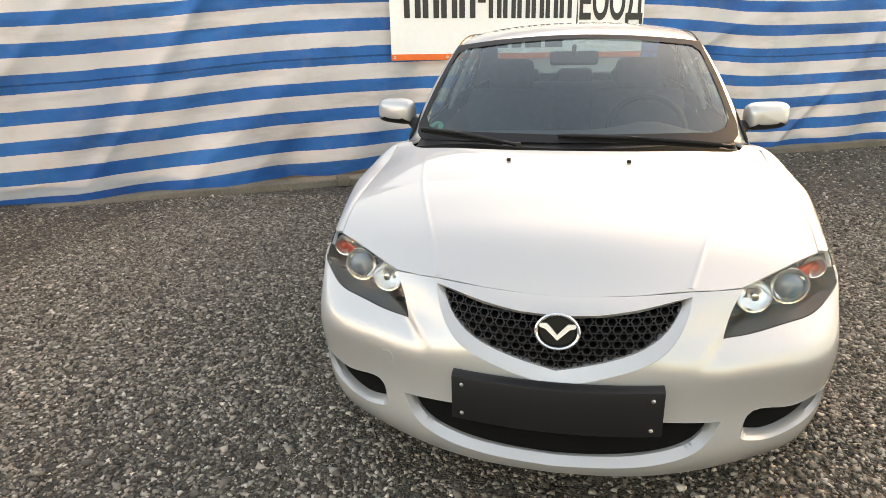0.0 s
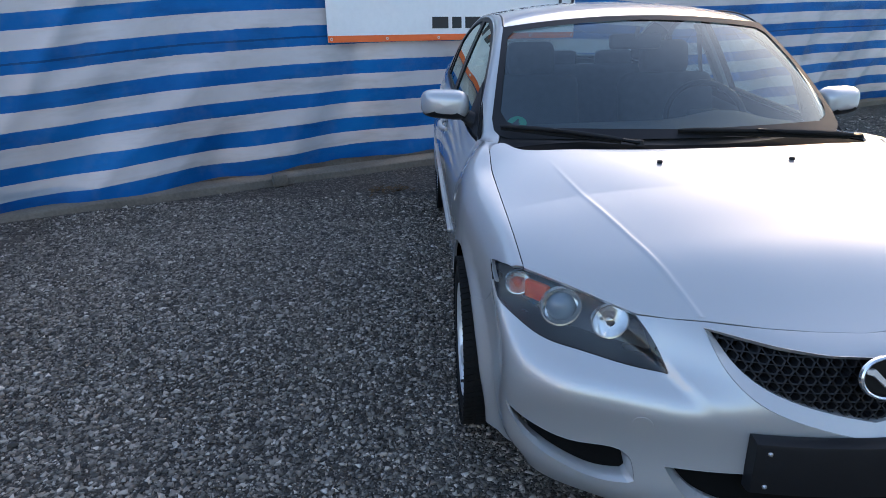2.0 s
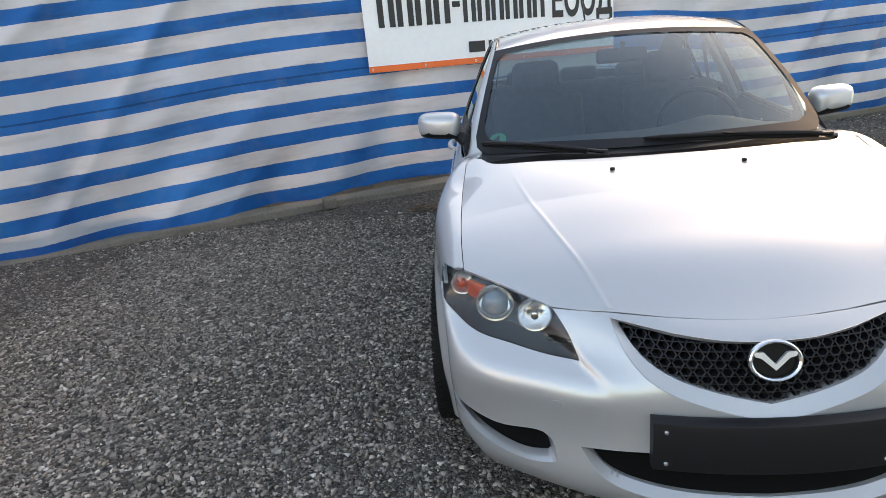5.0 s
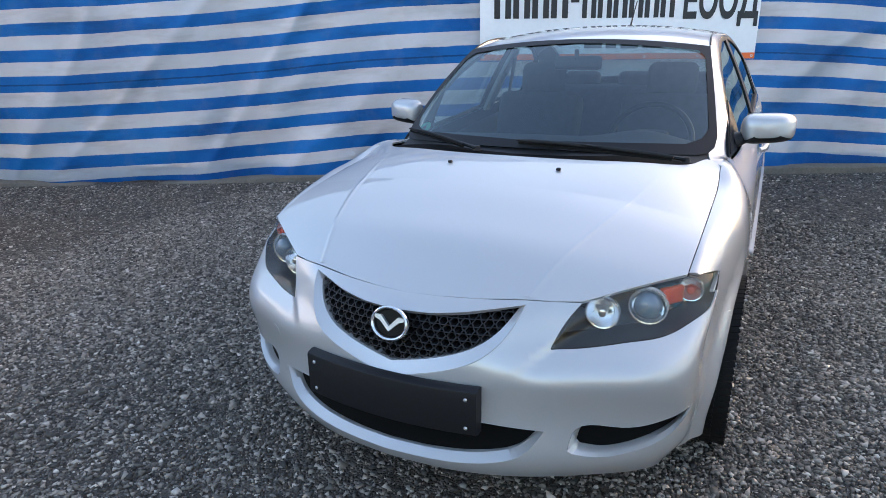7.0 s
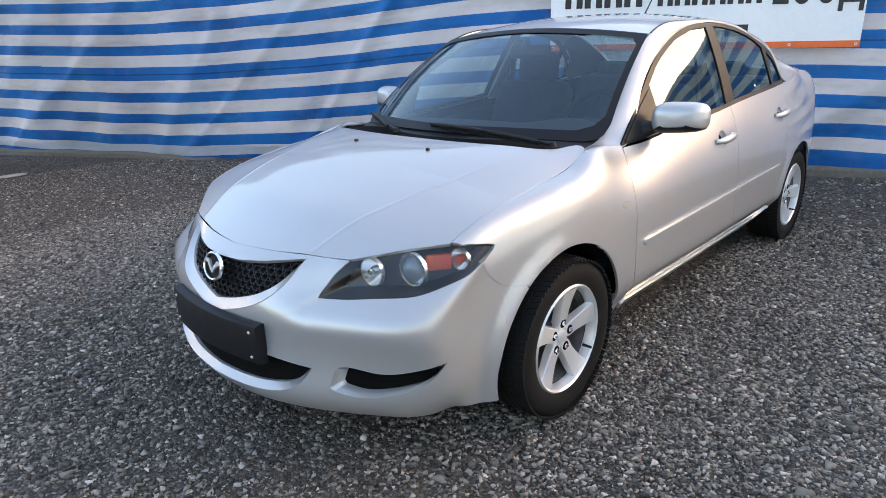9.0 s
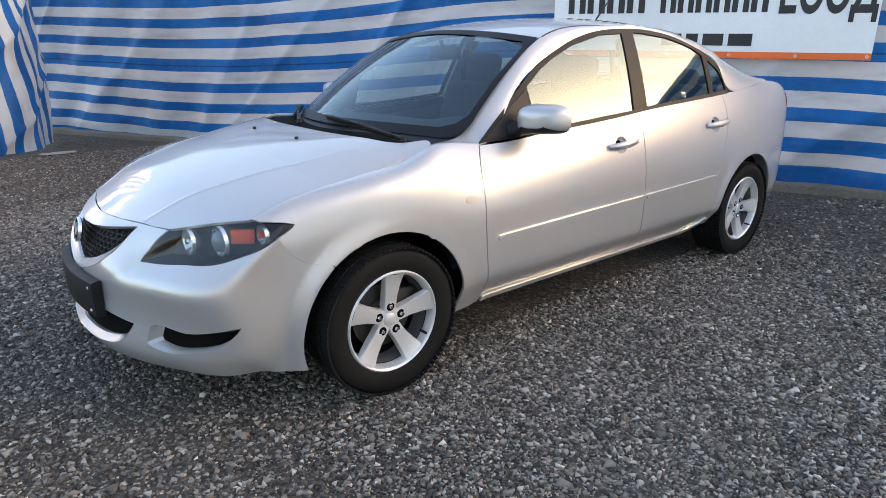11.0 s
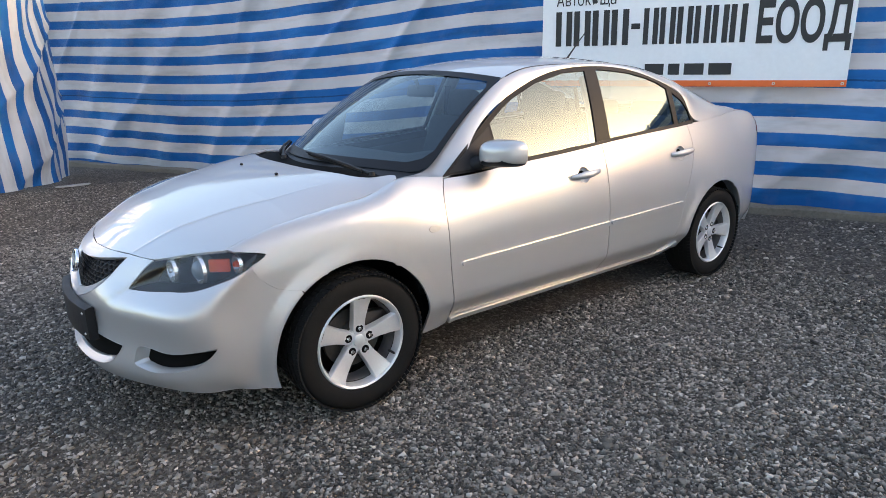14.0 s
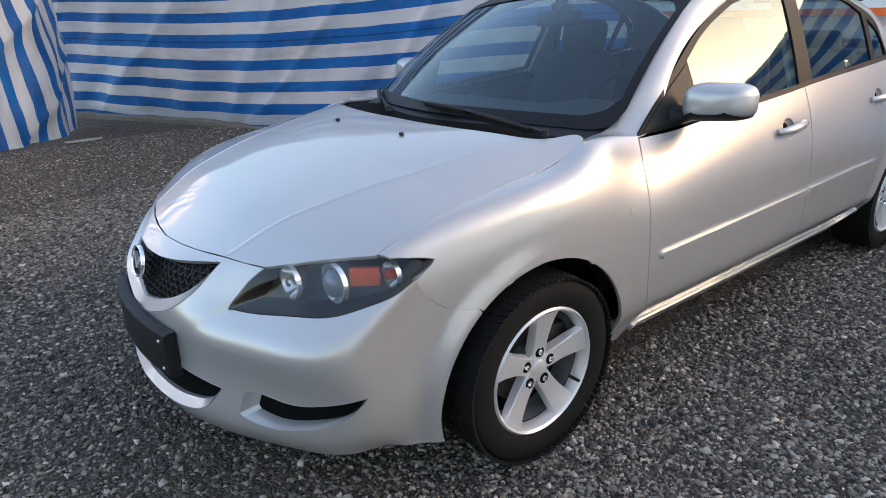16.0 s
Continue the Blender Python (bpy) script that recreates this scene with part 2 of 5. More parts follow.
def curve_through(points, n=8):
    """A smooth open curve through points, n steps between neighbours."""
    p = np.asarray(points, float)
    s = np.r_[0, np.cumsum(np.linalg.norm(np.diff(p, axis=0), axis=1))]
    t = np.concatenate([np.linspace(s[i], s[i + 1], n, endpoint=False) for i in range(len(s) - 1)] + [[s[-1]]])
    return spline(s, p)(t)


def resample(loop, h):
    p = np.asarray(loop, float)
    q = np.roll(p, -1, axis=0)
    out = []
    for a, b in zip(p, q):
        k = max(1, int(math.ceil(np.linalg.norm(b - a) / h)))
        out.append(a + (b - a) * (np.arange(k) / k)[:, None])
    out = np.concatenate(out)
    keep = np.linalg.norm(out - np.roll(out, 1, axis=0), axis=1) > 1e-5
    return out[keep]


def inside(loops, pts):
    hit = np.zeros(len(pts), bool)
    for lp in loops:
        a, b = lp, np.roll(lp, -1, axis=0)
        for (x0, y0), (x1, y1) in zip(a, b):
            if y0 == y1:
                continue
            cross = ((y0 > pts[:, 1]) != (y1 > pts[:, 1])) & (pts[:, 0] < (x1 - x0) * (pts[:, 1] - y0) / (y1 - y0) + x0)
            hit ^= cross
    return hit


CAR_CORE = np.array((0.0, 1.35, 0.55))


def sheet(loops, f, h=0.03, thick=0.012, core=CAR_CORE, lift=0.0):
    """A curved panel: the flat outline loops carried onto the surface f(u, v) -> xyz, with turned-in edges.
    Returns points, faces and normals."""
    loops = [resample(lp, h * 0.8) for lp in loops]
    edge, e0 = [], 0
    for lp in loops:
        k = len(lp)
        edge += [(e0 + i, e0 + (i + 1) % k) for i in range(k)]
        e0 += k
    rim2 = np.concatenate(loops)
    lo, hi = rim2.min(0), rim2.max(0)
    gx, gy = np.meshgrid(np.arange(lo[0] + h / 2, hi[0], h), np.arange(lo[1] + h / 2, hi[1], h))
    grid = np.c_[gx.ravel(), gy.ravel()]
    grid = grid[inside(loops, grid)] if len(grid) else grid
    if len(grid):
        near = np.full(len(grid), 1e9)
        for i in range(0, len(rim2), 200):
            near = np.minimum(near, np.linalg.norm(grid[:, None] - rim2[None, i:i + 200], axis=2).min(1))
        grid = grid[near > 0.45 * h]
    from mathutils.geometry import delaunay_2d_cdt
    flat = np.concatenate([rim2, grid]) if len(grid) else rim2
    v2, _, tris, *_ = delaunay_2d_cdt([Vector(p) for p in flat.tolist()], edge, [], 0, 1e-7)
    v2 = np.array([tuple(v) for v in v2])
    tris = np.array([tuple(t) for t in tris if len(t) == 3])
    tris = tris[inside(loops, v2[tris].mean(1))]
    used = np.unique(tris)
    back = np.full(len(v2), -1)
    back[used] = np.arange(len(used))
    v2, tris = v2[used], back[tris]
    eps = 1e-4
    p = f(v2)
    nrm = np.cross(f(v2 + (eps, 0)) - f(v2 - (eps, 0)), f(v2 + (0, eps)) - f(v2 - (0, eps)))
    nrm /= np.linalg.norm(nrm, axis=1)[:, None] + 1e-12
    if (nrm * (p - core)).sum() < 0:
        nrm = -nrm
    p = p + nrm * lift
    fn = np.cross(p[tris[:, 1]] - p[tris[:, 0]], p[tris[:, 2]] - p[tris[:, 0]])
    bad = (fn * nrm[tris].mean(1)).sum(1) < 0
    tris[bad] = tris[bad][:, ::-1]
    verts, faces, normals = [p], [tuple(t) for t in tris.tolist()], [nrm]
    if thick:
        seen = {}
        for a, b, c in tris.tolist():
            for e in ((a, b), (b, c), (c, a)):
                seen[e] = 1
        open_edges = [e for e in seen if (e[1], e[0]) not in seen]
        ids = sorted({i for e in open_edges for i in e})
        at = {i: k for k, i in enumerate(ids)}
        side = np.zeros((len(ids), 3))
        for a, b in open_edges:
            d = np.cross(p[b] - p[a], nrm[a])
            side[at[a]] += d
            side[at[b]] += d
        side /= np.linalg.norm(side, axis=1)[:, None] + 1e-12
        n0, k = len(p), len(ids)
        blend = side + nrm[ids]
        blend /= np.linalg.norm(blend, axis=1)[:, None] + 1e-12
        soft = min(0.003, thick * 0.3)
        verts += [p[ids] + side * 0.0006 - nrm[ids] * soft, p[ids] + side * 0.0006 - nrm[ids] * thick]
        normals += [side, side]
        for a, b in open_edges:
            ia, ib = at[a], at[b]
            faces.append((b, a, n0 + ia, n0 + ib))
            faces.append((n0 + ib, n0 + ia, n0 + k + ia, n0 + k + ib))
    return np.concatenate(verts), faces, np.concatenate(normals)


def mirrored(data):
    v, f, n = data
    s = np.array((-1, 1, 1))
    return v * s, [t[::-1] for t in f], None if n is None else n * s


def mesh_of(name, data, material, smooth=True):
    v, f, n = data
    me = bpy.data.meshes.new(name)
    me.from_pydata(np.asarray(v).tolist(), [], [tuple(int(i) for i in t) for t in f])
    me.materials.append(material)
    me.polygons.foreach_set("use_smooth", [smooth] * len(me.polygons))
    if n is not None:
        me.normals_split_custom_set_from_vertices(np.asarray(n).tolist())
    me.update()
    return me


def part(name, data, material, parent=None, label="", m=None, smooth=True, sharp=0.7):
    """One mesh object under a thing or a part. data: a bmesh, a mesh, or points, faces and normals."""
    if isinstance(data, bmesh.types.BMesh):
        me = bpy.data.meshes.new(name)
        bmesh.ops.recalc_face_normals(data, faces=data.faces)
        for fc in data.faces:
            fc.smooth = smooth
        if smooth:
            for e in data.edges:
                e.smooth = len(e.link_faces) == 2 and e.calc_face_angle(0) < sharp
        data.to_mesh(me)
        data.free()
        me.materials.append(material)
    elif isinstance(data, bpy.types.Mesh):
        me = data
    else:
        me = mesh_of(name, data, material, smooth)
    ob = new(name, me)
    if parent is not None:
        ob.parent = parent
    if m is not None:
        ob.matrix_basis = m
    if label:
        ob["label"] = label
    return ob


def box(bm, size, at=(0, 0, 0), bevel=0.0, m=None, segs=2):
    got = bmesh.ops.create_cube(bm, size=1)["verts"]
    bmesh.ops.scale(bm, vec=size, verts=got)
    if bevel:
        ed = list({e for v in got for e in v.link_edges})
        got = list({v for f in bmesh.ops.bevel(bm, geom=ed, offset=bevel, segments=segs, affect="EDGES", profile=0.5)["faces"] for v in f.verts} | {v for v in got if v.is_valid})
    bmesh.ops.transform(bm, matrix=(m or Matrix()) if m else Matrix.Translation(at), verts=got)
    return got


def lathe(bm, profile, steps=32, m=None, close=False):
    """Turn (radius, along) pairs about the x axis."""
    rows = []
    for r, x in profile:
        if r < 1e-6:
            rows.append([bm.verts.new((x, 0, 0))])
        else:
            rows.append([bm.verts.new((x, r * math.cos(a), r * math.sin(a))) for a in (2 * math.pi * i / steps for i in range(steps))])
    if close:
        rows.append(rows[0])
    for a, b in zip(rows, rows[1:]):
        for i in range(steps):
            j = (i + 1) % steps
            if len(a) == 1 and len(b) > 1:
                bm.faces.new((a[0], b[j], b[i]))
            elif len(b) == 1 and len(a) > 1:
                bm.faces.new((a[i], a[j], b[0]))
            elif len(a) > 1:
                bm.faces.new((a[i], a[j], b[j], b[i]))
    if m is not None:
        bmesh.ops.transform(bm, matrix=m, verts=[v for r in set(map(tuple, rows)) for v in r])


def tube(bm, points, radius, steps=8, squash=1.0):
    """A rod along points; radius a number or one per point."""
    p = [Vector(q) for q in points]
    rad = radius if isinstance(radius, (list, tuple)) else [radius] * len(p)
    rows = []
    for i, q in enumerate(p):
        d = (p[min(i + 1, len(p) - 1)] - p[max(i - 1, 0)]).normalized()
        s = d.cross(Vector((0, 0, 1)))
        s = s.normalized() if s.length > 1e-3 else Vector((1, 0, 0))
        u = s.cross(d)
        rows.append([bm.verts.new(q + rad[i] * (math.cos(a) * s + squash * math.sin(a) * u)) for a in (2 * math.pi * k / steps for k in range(steps))])
    for a, b in zip(rows, rows[1:]):
        for k in range(steps):
            j = (k + 1) % steps
            bm.faces.new((a[k], a[j], b[j], b[k]))
    bm.faces.new(rows[0][::-1])
    bm.faces.new(rows[-1])


def grid_data(f, us, vs, flip=False):
    """A plain grid over f(u, v) with smooth normals from its faces."""
    uu, vv = np.meshgrid(us, vs, indexing="ij")
    p = f(np.c_[uu.ravel(), vv.ravel()])
    n, k = len(us), len(vs)
    faces = [(i * k + j, (i + 1) * k + j, (i + 1) * k + j + 1, i * k + j + 1) for i in range(n - 1) for j in range(k - 1)]
    return p, [t[::-1] for t in faces] if flip else faces, None


# ---- the car: surfaces (front axle at y = 0, nose towards -y) ----
AXLES, HUB_Z, ARCH_R = (0.0, 2.64), 0.294, 0.349
half_width = spline([-0.45, -0.38, -0.3, -0.2, 0, 0.25, 0.6, 1.2, 1.8, 2.4, 2.64, 3.0, 3.3, 3.5], [0.762, 0.776, 0.790, 0.806, 0.832, 0.842, 0.846, 0.85, 0.852, 0.854, 0.852, 0.822, 0.735, 0.60])
top_x = spline([-0.45, -0.37, -0.2, 0, 0.15, 0.30, 0.42, 0.52, 0.8, 1.2, 1.6, 2.0, 2.4, 2.8, 3.2, 3.5], [0.705, 0.711, 0.718, 0.722, 0.721, 0.714, 0.720, 0.737, 0.76, 0.772, 0.775, 0.772, 0.762, 0.725, 0.625, 0.50])
tuck = spline([0.15, 0.20, 0.25, 0.30, 0.34, 0.42, 0.50, 0.58], [0.108, 0.084, 0.060, 0.036, 0.015, 0.002, 0.0, 0.0])
hood_mid = spline([-0.76, -0.70, -0.64, -0.565, -0.45, -0.3, -0.15, 0, 0.15, 0.30, 0.42], [0.678, 0.712, 0.750, 0.789, 0.823, 0.860, 0.889, 0.912, 0.929, 0.940, 0.946])
hood_fall = spline([-0.76, -0.64, -0.55, -0.46, -0.3, -0.15, 0, 0.15, 0.30], [0.28, 0.35, 0.265, 0.19, 0.146, 0.15, 0.152, 0.138, 0.058])
ridge_x = spline([-0.74, -0.40, -0.10, 0.25], [0.318, 0.437, 0.515, 0.566])
wing_y = np.array([-0.47, -0.37, -0.3, -0.2, -0.1, 0, 0.15, 0.28])


def hood_z(x, y):
    """The bonnet's skin: domed at the nose, flat with rolled edges towards the windscreen."""
    p = 2.5 + 3.5 * np.clip((y + 0.2) / 0.4, 0, 1)
    return hood_mid(y) - hood_fall(y) * 0.44 * (np.abs(x) / 0.72) ** p


wing_z = hood_z(top_x(wing_y), wing_y)
top_z = spline([*wing_y, 0.42, 0.52, 0.8, 1.2, 1.6, 2.0, 2.4, 2.8, 3.2, 3.5], [*wing_z, 0.905, 0.894, 0.908, 0.932, 0.963, 0.985, 1.005, 1.028, 1.036, 0.965])


waist = spline([-0.47, -0.33, 0, 0.4, 0.8, 1.2], [0.625, 0.63, 0.60, 0.58, 0.58, 0.58])


def rnd(y):
    """How square the shoulder of the wing is."""
    return 2.1 + 1.3 * np.clip((y + 0.32) / 0.3, 0, 1)


def flare(y, z):
    """How far the body swells round the wheel arches."""
    x = 0
    for ya, front, top in ((AXLES[0], 0.024, 0.003), (AXLES[1], 0.012, 0.005)):
        k = np.clip((ARCH_R + 0.062 - np.hypot(y - ya, z - HUB_Z)) / 0.062, 0, 1)
        toward = np.clip((ya - y) / 0.30, 0, 1)
        x = x + (top + (front - top) * toward) * k * k * (3 - 2 * k)
    return x


def side_x(y, z, flared=True):
    w, xt, zt, zw = half_width(y), top_x(y), top_z(y), waist(y)
    u = np.clip((z - zw) / (zt - zw), 0, 1)
    over = np.maximum((z - zt) / (zt - zw), 0)
    p = 2.4
    door = w - (w - xt) * (u + over) ** p
    full = xt + (w - xt) * (1 - u ** rnd(y)) ** (1 / rnd(y)) - over * 0.3
    k = np.clip((y - 0.05) / 0.45, 0, 1)
    rear = np.clip((y - 2.90) / 0.4, 0, 1)
    k = k * k * (3 - 2 * k) * (1 - rear * rear * (3 - 2 * rear))
    x = full + (door - full) * k - np.where(z < 0.58, tuck(np.minimum(z, 0.58)), 0) * (0.3 + 0.7 * np.clip((y + 0.25) / 0.4, 0, 1))
    under = np.clip((y - 0.42) / 0.12, 0, 1) * np.clip((2.46 - y) / 0.12, 0, 1)
    x = x - 0.26 * under * np.clip(0.345 - z, 0, 0.11)
    return x + flare(y, z) if flared else x


RISE = 0.25


def bend(points):
    """Side outline points (y, z) as (y, s), where s runs evenly over the rounded shoulder."""
    out = []
    for y, z in points:
        zw, zt = float(waist(y)), float(top_z(y))
        if z > zw:
            u = min(1.0, (z - zw) / (zt - zw))
            z = zw + RISE * math.asin(u ** (float(rnd(y)) / 2)) / (math.pi / 2)
        out.append((float(y), float(z)))
    return out


def shoulder(v):
    y, s = v[:, 0], v[:, 1]
    zw, zt = waist(y), top_z(y)
    th = np.clip((s - zw) / RISE, 0, 1) * math.pi / 2
    z = np.where(s > zw, zw + (zt - zw) * np.sin(th) ** (2 / rnd(y)), s)
    return np.c_[side_x(y, z), y, z]


def side(v):
    return np.c_[side_x(v[:, 0], v[:, 1]), v[:, 0], v[:, 1]]


def hood(v):
    x, y = np.abs(v[:, 0]), v[:, 1]
    z = hood_z(x, y)
    fade = np.clip((0.15 - y) / 0.5, 0, 1)
    d = x - ridge_x(y)
    z = z + fade * 0.002 * np.exp(-(d / 0.05) ** 2)
    return np.c_[v[:, 0], y, z]


NOSE_Q = np.array([0, 0.2, 0.41, 0.597, 0.744, 0.865, 1.006, 1.106, 1.206])
NOSE_Z = np.array([0.19, 0.27, 0.36, 0.46, 0.55, 0.60, 0.66, 0.72, 0.77])
NOSE_X = [0.0, 0.2, 0.40, 0.56, 0.68]
NOSE_Y = np.array([
    [-0.850, -0.830, -0.758, -0.662, -0.560, -0.470, -0.41],
    [-0.896, -0.875, -0.808, -0.722, -0.630, -0.530, -0.41],
    [-0.885, -0.865, -0.802, -0.720, -0.640, -0.548, -0.41],
    [-0.872, -0.852, -0.800, -0.728, -0.660, -0.572, -0.43],
    [-0.864, -0.844, -0.788, -0.716, -0.650, -0.564, -0.43],
    [-0.845, -0.826, -0.742, -0.660, -0.588, -0.522, -0.41],
    [-0.800, -0.784, -0.704, -0.622, -0.528, -0.460, -0.37],
    [-0.672, -0.665, -0.652, -0.572, -0.505, -0.405, -0.31],
    [-0.540, -0.545, -0.585, -0.520, -0.462, -0.330, -0.25]])
NOSE_Y = np.c_[NOSE_Y, (NOSE_Y[:, 6] - 0.18) / 2, np.full(9, -0.18)]
corner_x = [0.700, 0.738, 0.748, 0.752, 0.753, 0.758, 0.766, 0.762, 0.754]
NOSE_XX = np.array([NOSE_X + [corner_x[i], *(float(side_x(NOSE_Y[i, c], NOSE_Z[i], False)) for c in (6, 7, 8))] for i in range(9)])
nose_q, nose_z = spline(NOSE_Q, np.eye(9)), spline(NOSE_Z, np.eye(9))


def nose(v):
    q, z = v[:, 0], v[:, 1]
    bq, bz = nose_q(np.abs(q)), nose_z(z)
    x = np.einsum("nr,rc,nc->n", bz, NOSE_XX, bq)
    y = np.einsum("nr,rc,nc->n", bz, NOSE_Y, bq)
    x = x + flare(y, z) * np.clip((np.abs(q) - 0.86) / 0.08, 0, 1)
    # the shelf below each lamp lies behind a slanting step
    dx, dz = x - 0.352, z - 0.540
    d, along = 0.60 * dx - 0.80 * dz, 0.80 * dx + 0.60 * dz
    step = np.clip(d / 0.034 + 0.5, 0, 1)
    step = step * step * (3 - 2 * step) * np.exp(-np.clip(d, 0, 9) / 0.10) * np.clip((along + 0.03) / 0.08, 0, 1) * np.clip((z - 0.50) / 0.07, 0, 1)
    return np.c_[np.sign(q) * x, y + 0.016 * step, z]


def nose_line(points):
    """Outline points ('x', x, z) or ('y', y, z) as (q, z) on the nose surface."""
    qs = np.linspace(0, 1.25, 500)
    out = []
    for axis, a, z in points:
        p = nose(np.c_[qs, np.full(500, z)])
        out.append((np.interp(a, p[:, 0 if axis == "x" else 1], qs), z))
    return out


def both_halves(right):
    """Close a right half outline that starts and ends on the centre line."""
    right = [tuple(p) for p in right]
    left = [(-a, b) for a, b in right[::-1] if abs(a) > 1e-6]
    return right + left


def shrink(loop, d):
    """Move an outline inwards by d."""
    p = resample(loop, 0.01)
    t = np.roll(p, -3, axis=0) - np.roll(p, 3, axis=0)
    n = np.c_[-t[:, 1], t[:, 0]] / (np.linalg.norm(t, axis=1)[:, None] + 1e-9)
    area = (p[:, 0] * np.roll(p[:, 1], -1) - np.roll(p[:, 0], -1) * p[:, 1]).sum()
    return p + n * d * (1 if area > 0 else -1)


def glass_x(y, z):
    dz = z - top_z(y)
    return top_x(y) - 0.006 - 0.38 * dz - 0.25 * dz * dz


def green(v):
    return np.c_[glass_x(v[:, 0], v[:, 1]), v[:, 0], v[:, 1]]


roof_mid = spline([0.93, 1.0, 1.2, 1.45, 1.7, 2.0, 2.25, 2.4], [1.336, 1.352, 1.386, 1.408, 1.412, 1.392, 1.350, 1.315])


def roof(v):
    x, y = v[:, 0], v[:, 1]
    return np.c_[x, y, roof_mid(y) - 0.046 * (np.abs(x) / 0.55) ** 2.3]


def screen(v):
    a, b = v[:, 0] / 0.69, v[:, 1] / 0.72
    lo = np.c_[0.69 * a, 0.235 + 0.215 * a * a, 0.926 - 0.021 * a * a]
    hi = np.c_[0.575 * a, 0.940 + 0.055 * a * a, 1.336 - 0.040 * a * a]
    return lo + (hi - lo) * b[:, None] + np.sin(np.pi * np.clip(b, -0.2, 1.2))[:, None] * np.array((0, -0.014, 0.02))


def backlight(v):
    a, b = v[:, 0] / 0.60, v[:, 1] / 0.68
    lo = np.c_[0.62 * a, 3.03 - 0.05 * a * a, 1.062 - 0.012 * a * a]
    hi = np.c_[0.53 * a, 2.27 - 0.05 * a * a, 1.343 - 0.045 * a * a]
    return lo + (hi - lo) * b[:, None] + np.sin(np.pi * b)[:, None] * np.array((0, 0.015, 0.02))


# door light opening, bottom front to bottom rear over the top
DLO_TOP = curve_through([(0.505, 0.893), (0.71, 1.045), (0.93, 1.185), (1.20, 1.292), (1.43, 1.338), (1.65, 1.345), (1.96, 1.322), (2.24, 1.24), (2.375, 1.165)], 8)
DLO = [tuple(p) for p in DLO_TOP] + [(2.418, 1.09), (2.44, 1.014)] + [(y, float(top_z(y)) + 0.004) for y in np.linspace(2.3, 0.55, 14)]
rail_w = [-0.08, -0.04, 0, 0.12, 0.3, 0.45, 0.6, 0.7, 0.8, 0.88, 0.94, 1.0]
rail_out2 = np.array([(0.505, 0.893), (0.71, 1.045), (1.06, 1.245), (1.43, 1.338), (1.96, 1.322), (2.24, 1.24), (2.392, 1.135)])
_foot = np.array([(float(top_x(0.285)) + 0.001, 0.285, float(top_z(0.285))), (float(top_x(0.40)), 0.40, float(top_z(0.40)) + 0.001)])
rail_out = spline(rail_w, np.r_[_foot, np.c_[glass_x(rail_out2[:, 0], rail_out2[:, 1]) + 0.002, rail_out2], [(float(top_x(y)) + dx, y, float(top_z(y)) + dz) for y, dx, dz in ((2.465, -0.003, 0.006), (2.74, 0.0, 0.001), (3.06, 0.0, 0.0))]])
_in = np.array([(0.692, 0.292, 0.908), (0.674, 0.352, 0.909), (0.661, 0.425, 0.911), (0.645, 0.585, 1.015), (0.578, 0.997, 1.297), (0.553, 1.40, 1.358), (0.545, 1.95, 1.351), (0.540, 2.22, 1.314), (0.560, 2.47, 1.246), (0.588, 2.70, 1.160), (0.608, 2.87, 1.092), (0.622, 3.02, 1.054)])
rail_in = spline(rail_w, _in)


def rail(v):
    w, c = v[:, 0] / 2.9, v[:, 1] / 0.08
    a, b = rail_in(w), rail_out(w)
    bulge = 4 * c * (1 - c) * np.clip((w - 0.01) / 0.1, 0, 1) * (0.010 + 0.018 * np.clip((w - 0.68) / 0.14, 0, 1) * np.clip((1.02 - w) / 0.1, 0, 1))
    return a + (b - a) * c[:, None] + bulge[:, None] * np.array((0.75, 0, 0.66))


def deck(v):
    x, y = v[:, 0], v[:, 1]
    lip = 0.032 * np.exp(-((y - 3.39) / 0.05) ** 2) * np.clip(1.4 - 1.4 * (np.abs(x) / 0.60) ** 4, 0, 1)
    return np.c_[x, y, top_z(y) + 0.034 * (1 - (np.abs(x) / top_x(y)) ** 2.2) + lip]


def tail(v):
    x, z = v[:, 0], v[:, 1]
    y = 3.545 - 0.24 * (np.abs(x) / 0.72) ** 3.0 - 0.30 * np.clip(z - 0.66, 0, 1) ** 1.5 - 0.5 * np.clip(0.35 - z, 0, 1) ** 1.4
    return np.c_[x, y, z]


def arch(ya, a0, a1, n=26, r=ARCH_R):
    """Points of a wheel arch, by angle in degrees from the tail side over the top."""
    return [(ya + r * math.cos(radians(a)), HUB_Z - 0.004 + r * math.sin(radians(a))) for a in np.linspace(a0, a1, n)]


# ---- outlines ----
LAMP = curve_through(nose_line([("x", 0.416, 0.586), ("x", 0.427, 0.618), ("x", 0.445, 0.655), ("x", 0.470, 0.690)]), 5).tolist()
LAMP += curve_through(nose_line([("x", 0.471, 0.691), ("x", 0.56, 0.715), ("x", 0.63, 0.727), ("x", 0.704, 0.738)]), 5).tolist()
LAMP += curve_through(nose_line([("x", 0.706, 0.7385), ("y", -0.40, 0.730), ("y", -0.340, 0.717)]), 5).tolist()
LAMP += curve_through(nose_line([("y", -0.340, 0.7165), ("y", -0.372, 0.697), ("y", -0.430, 0.668), ("y", -0.505, 0.636), ("x", 0.69, 0.612), ("x", 0.60, 0.599), ("x", 0.50, 0.589), ("x", 0.416, 0.585)]), 6).tolist()

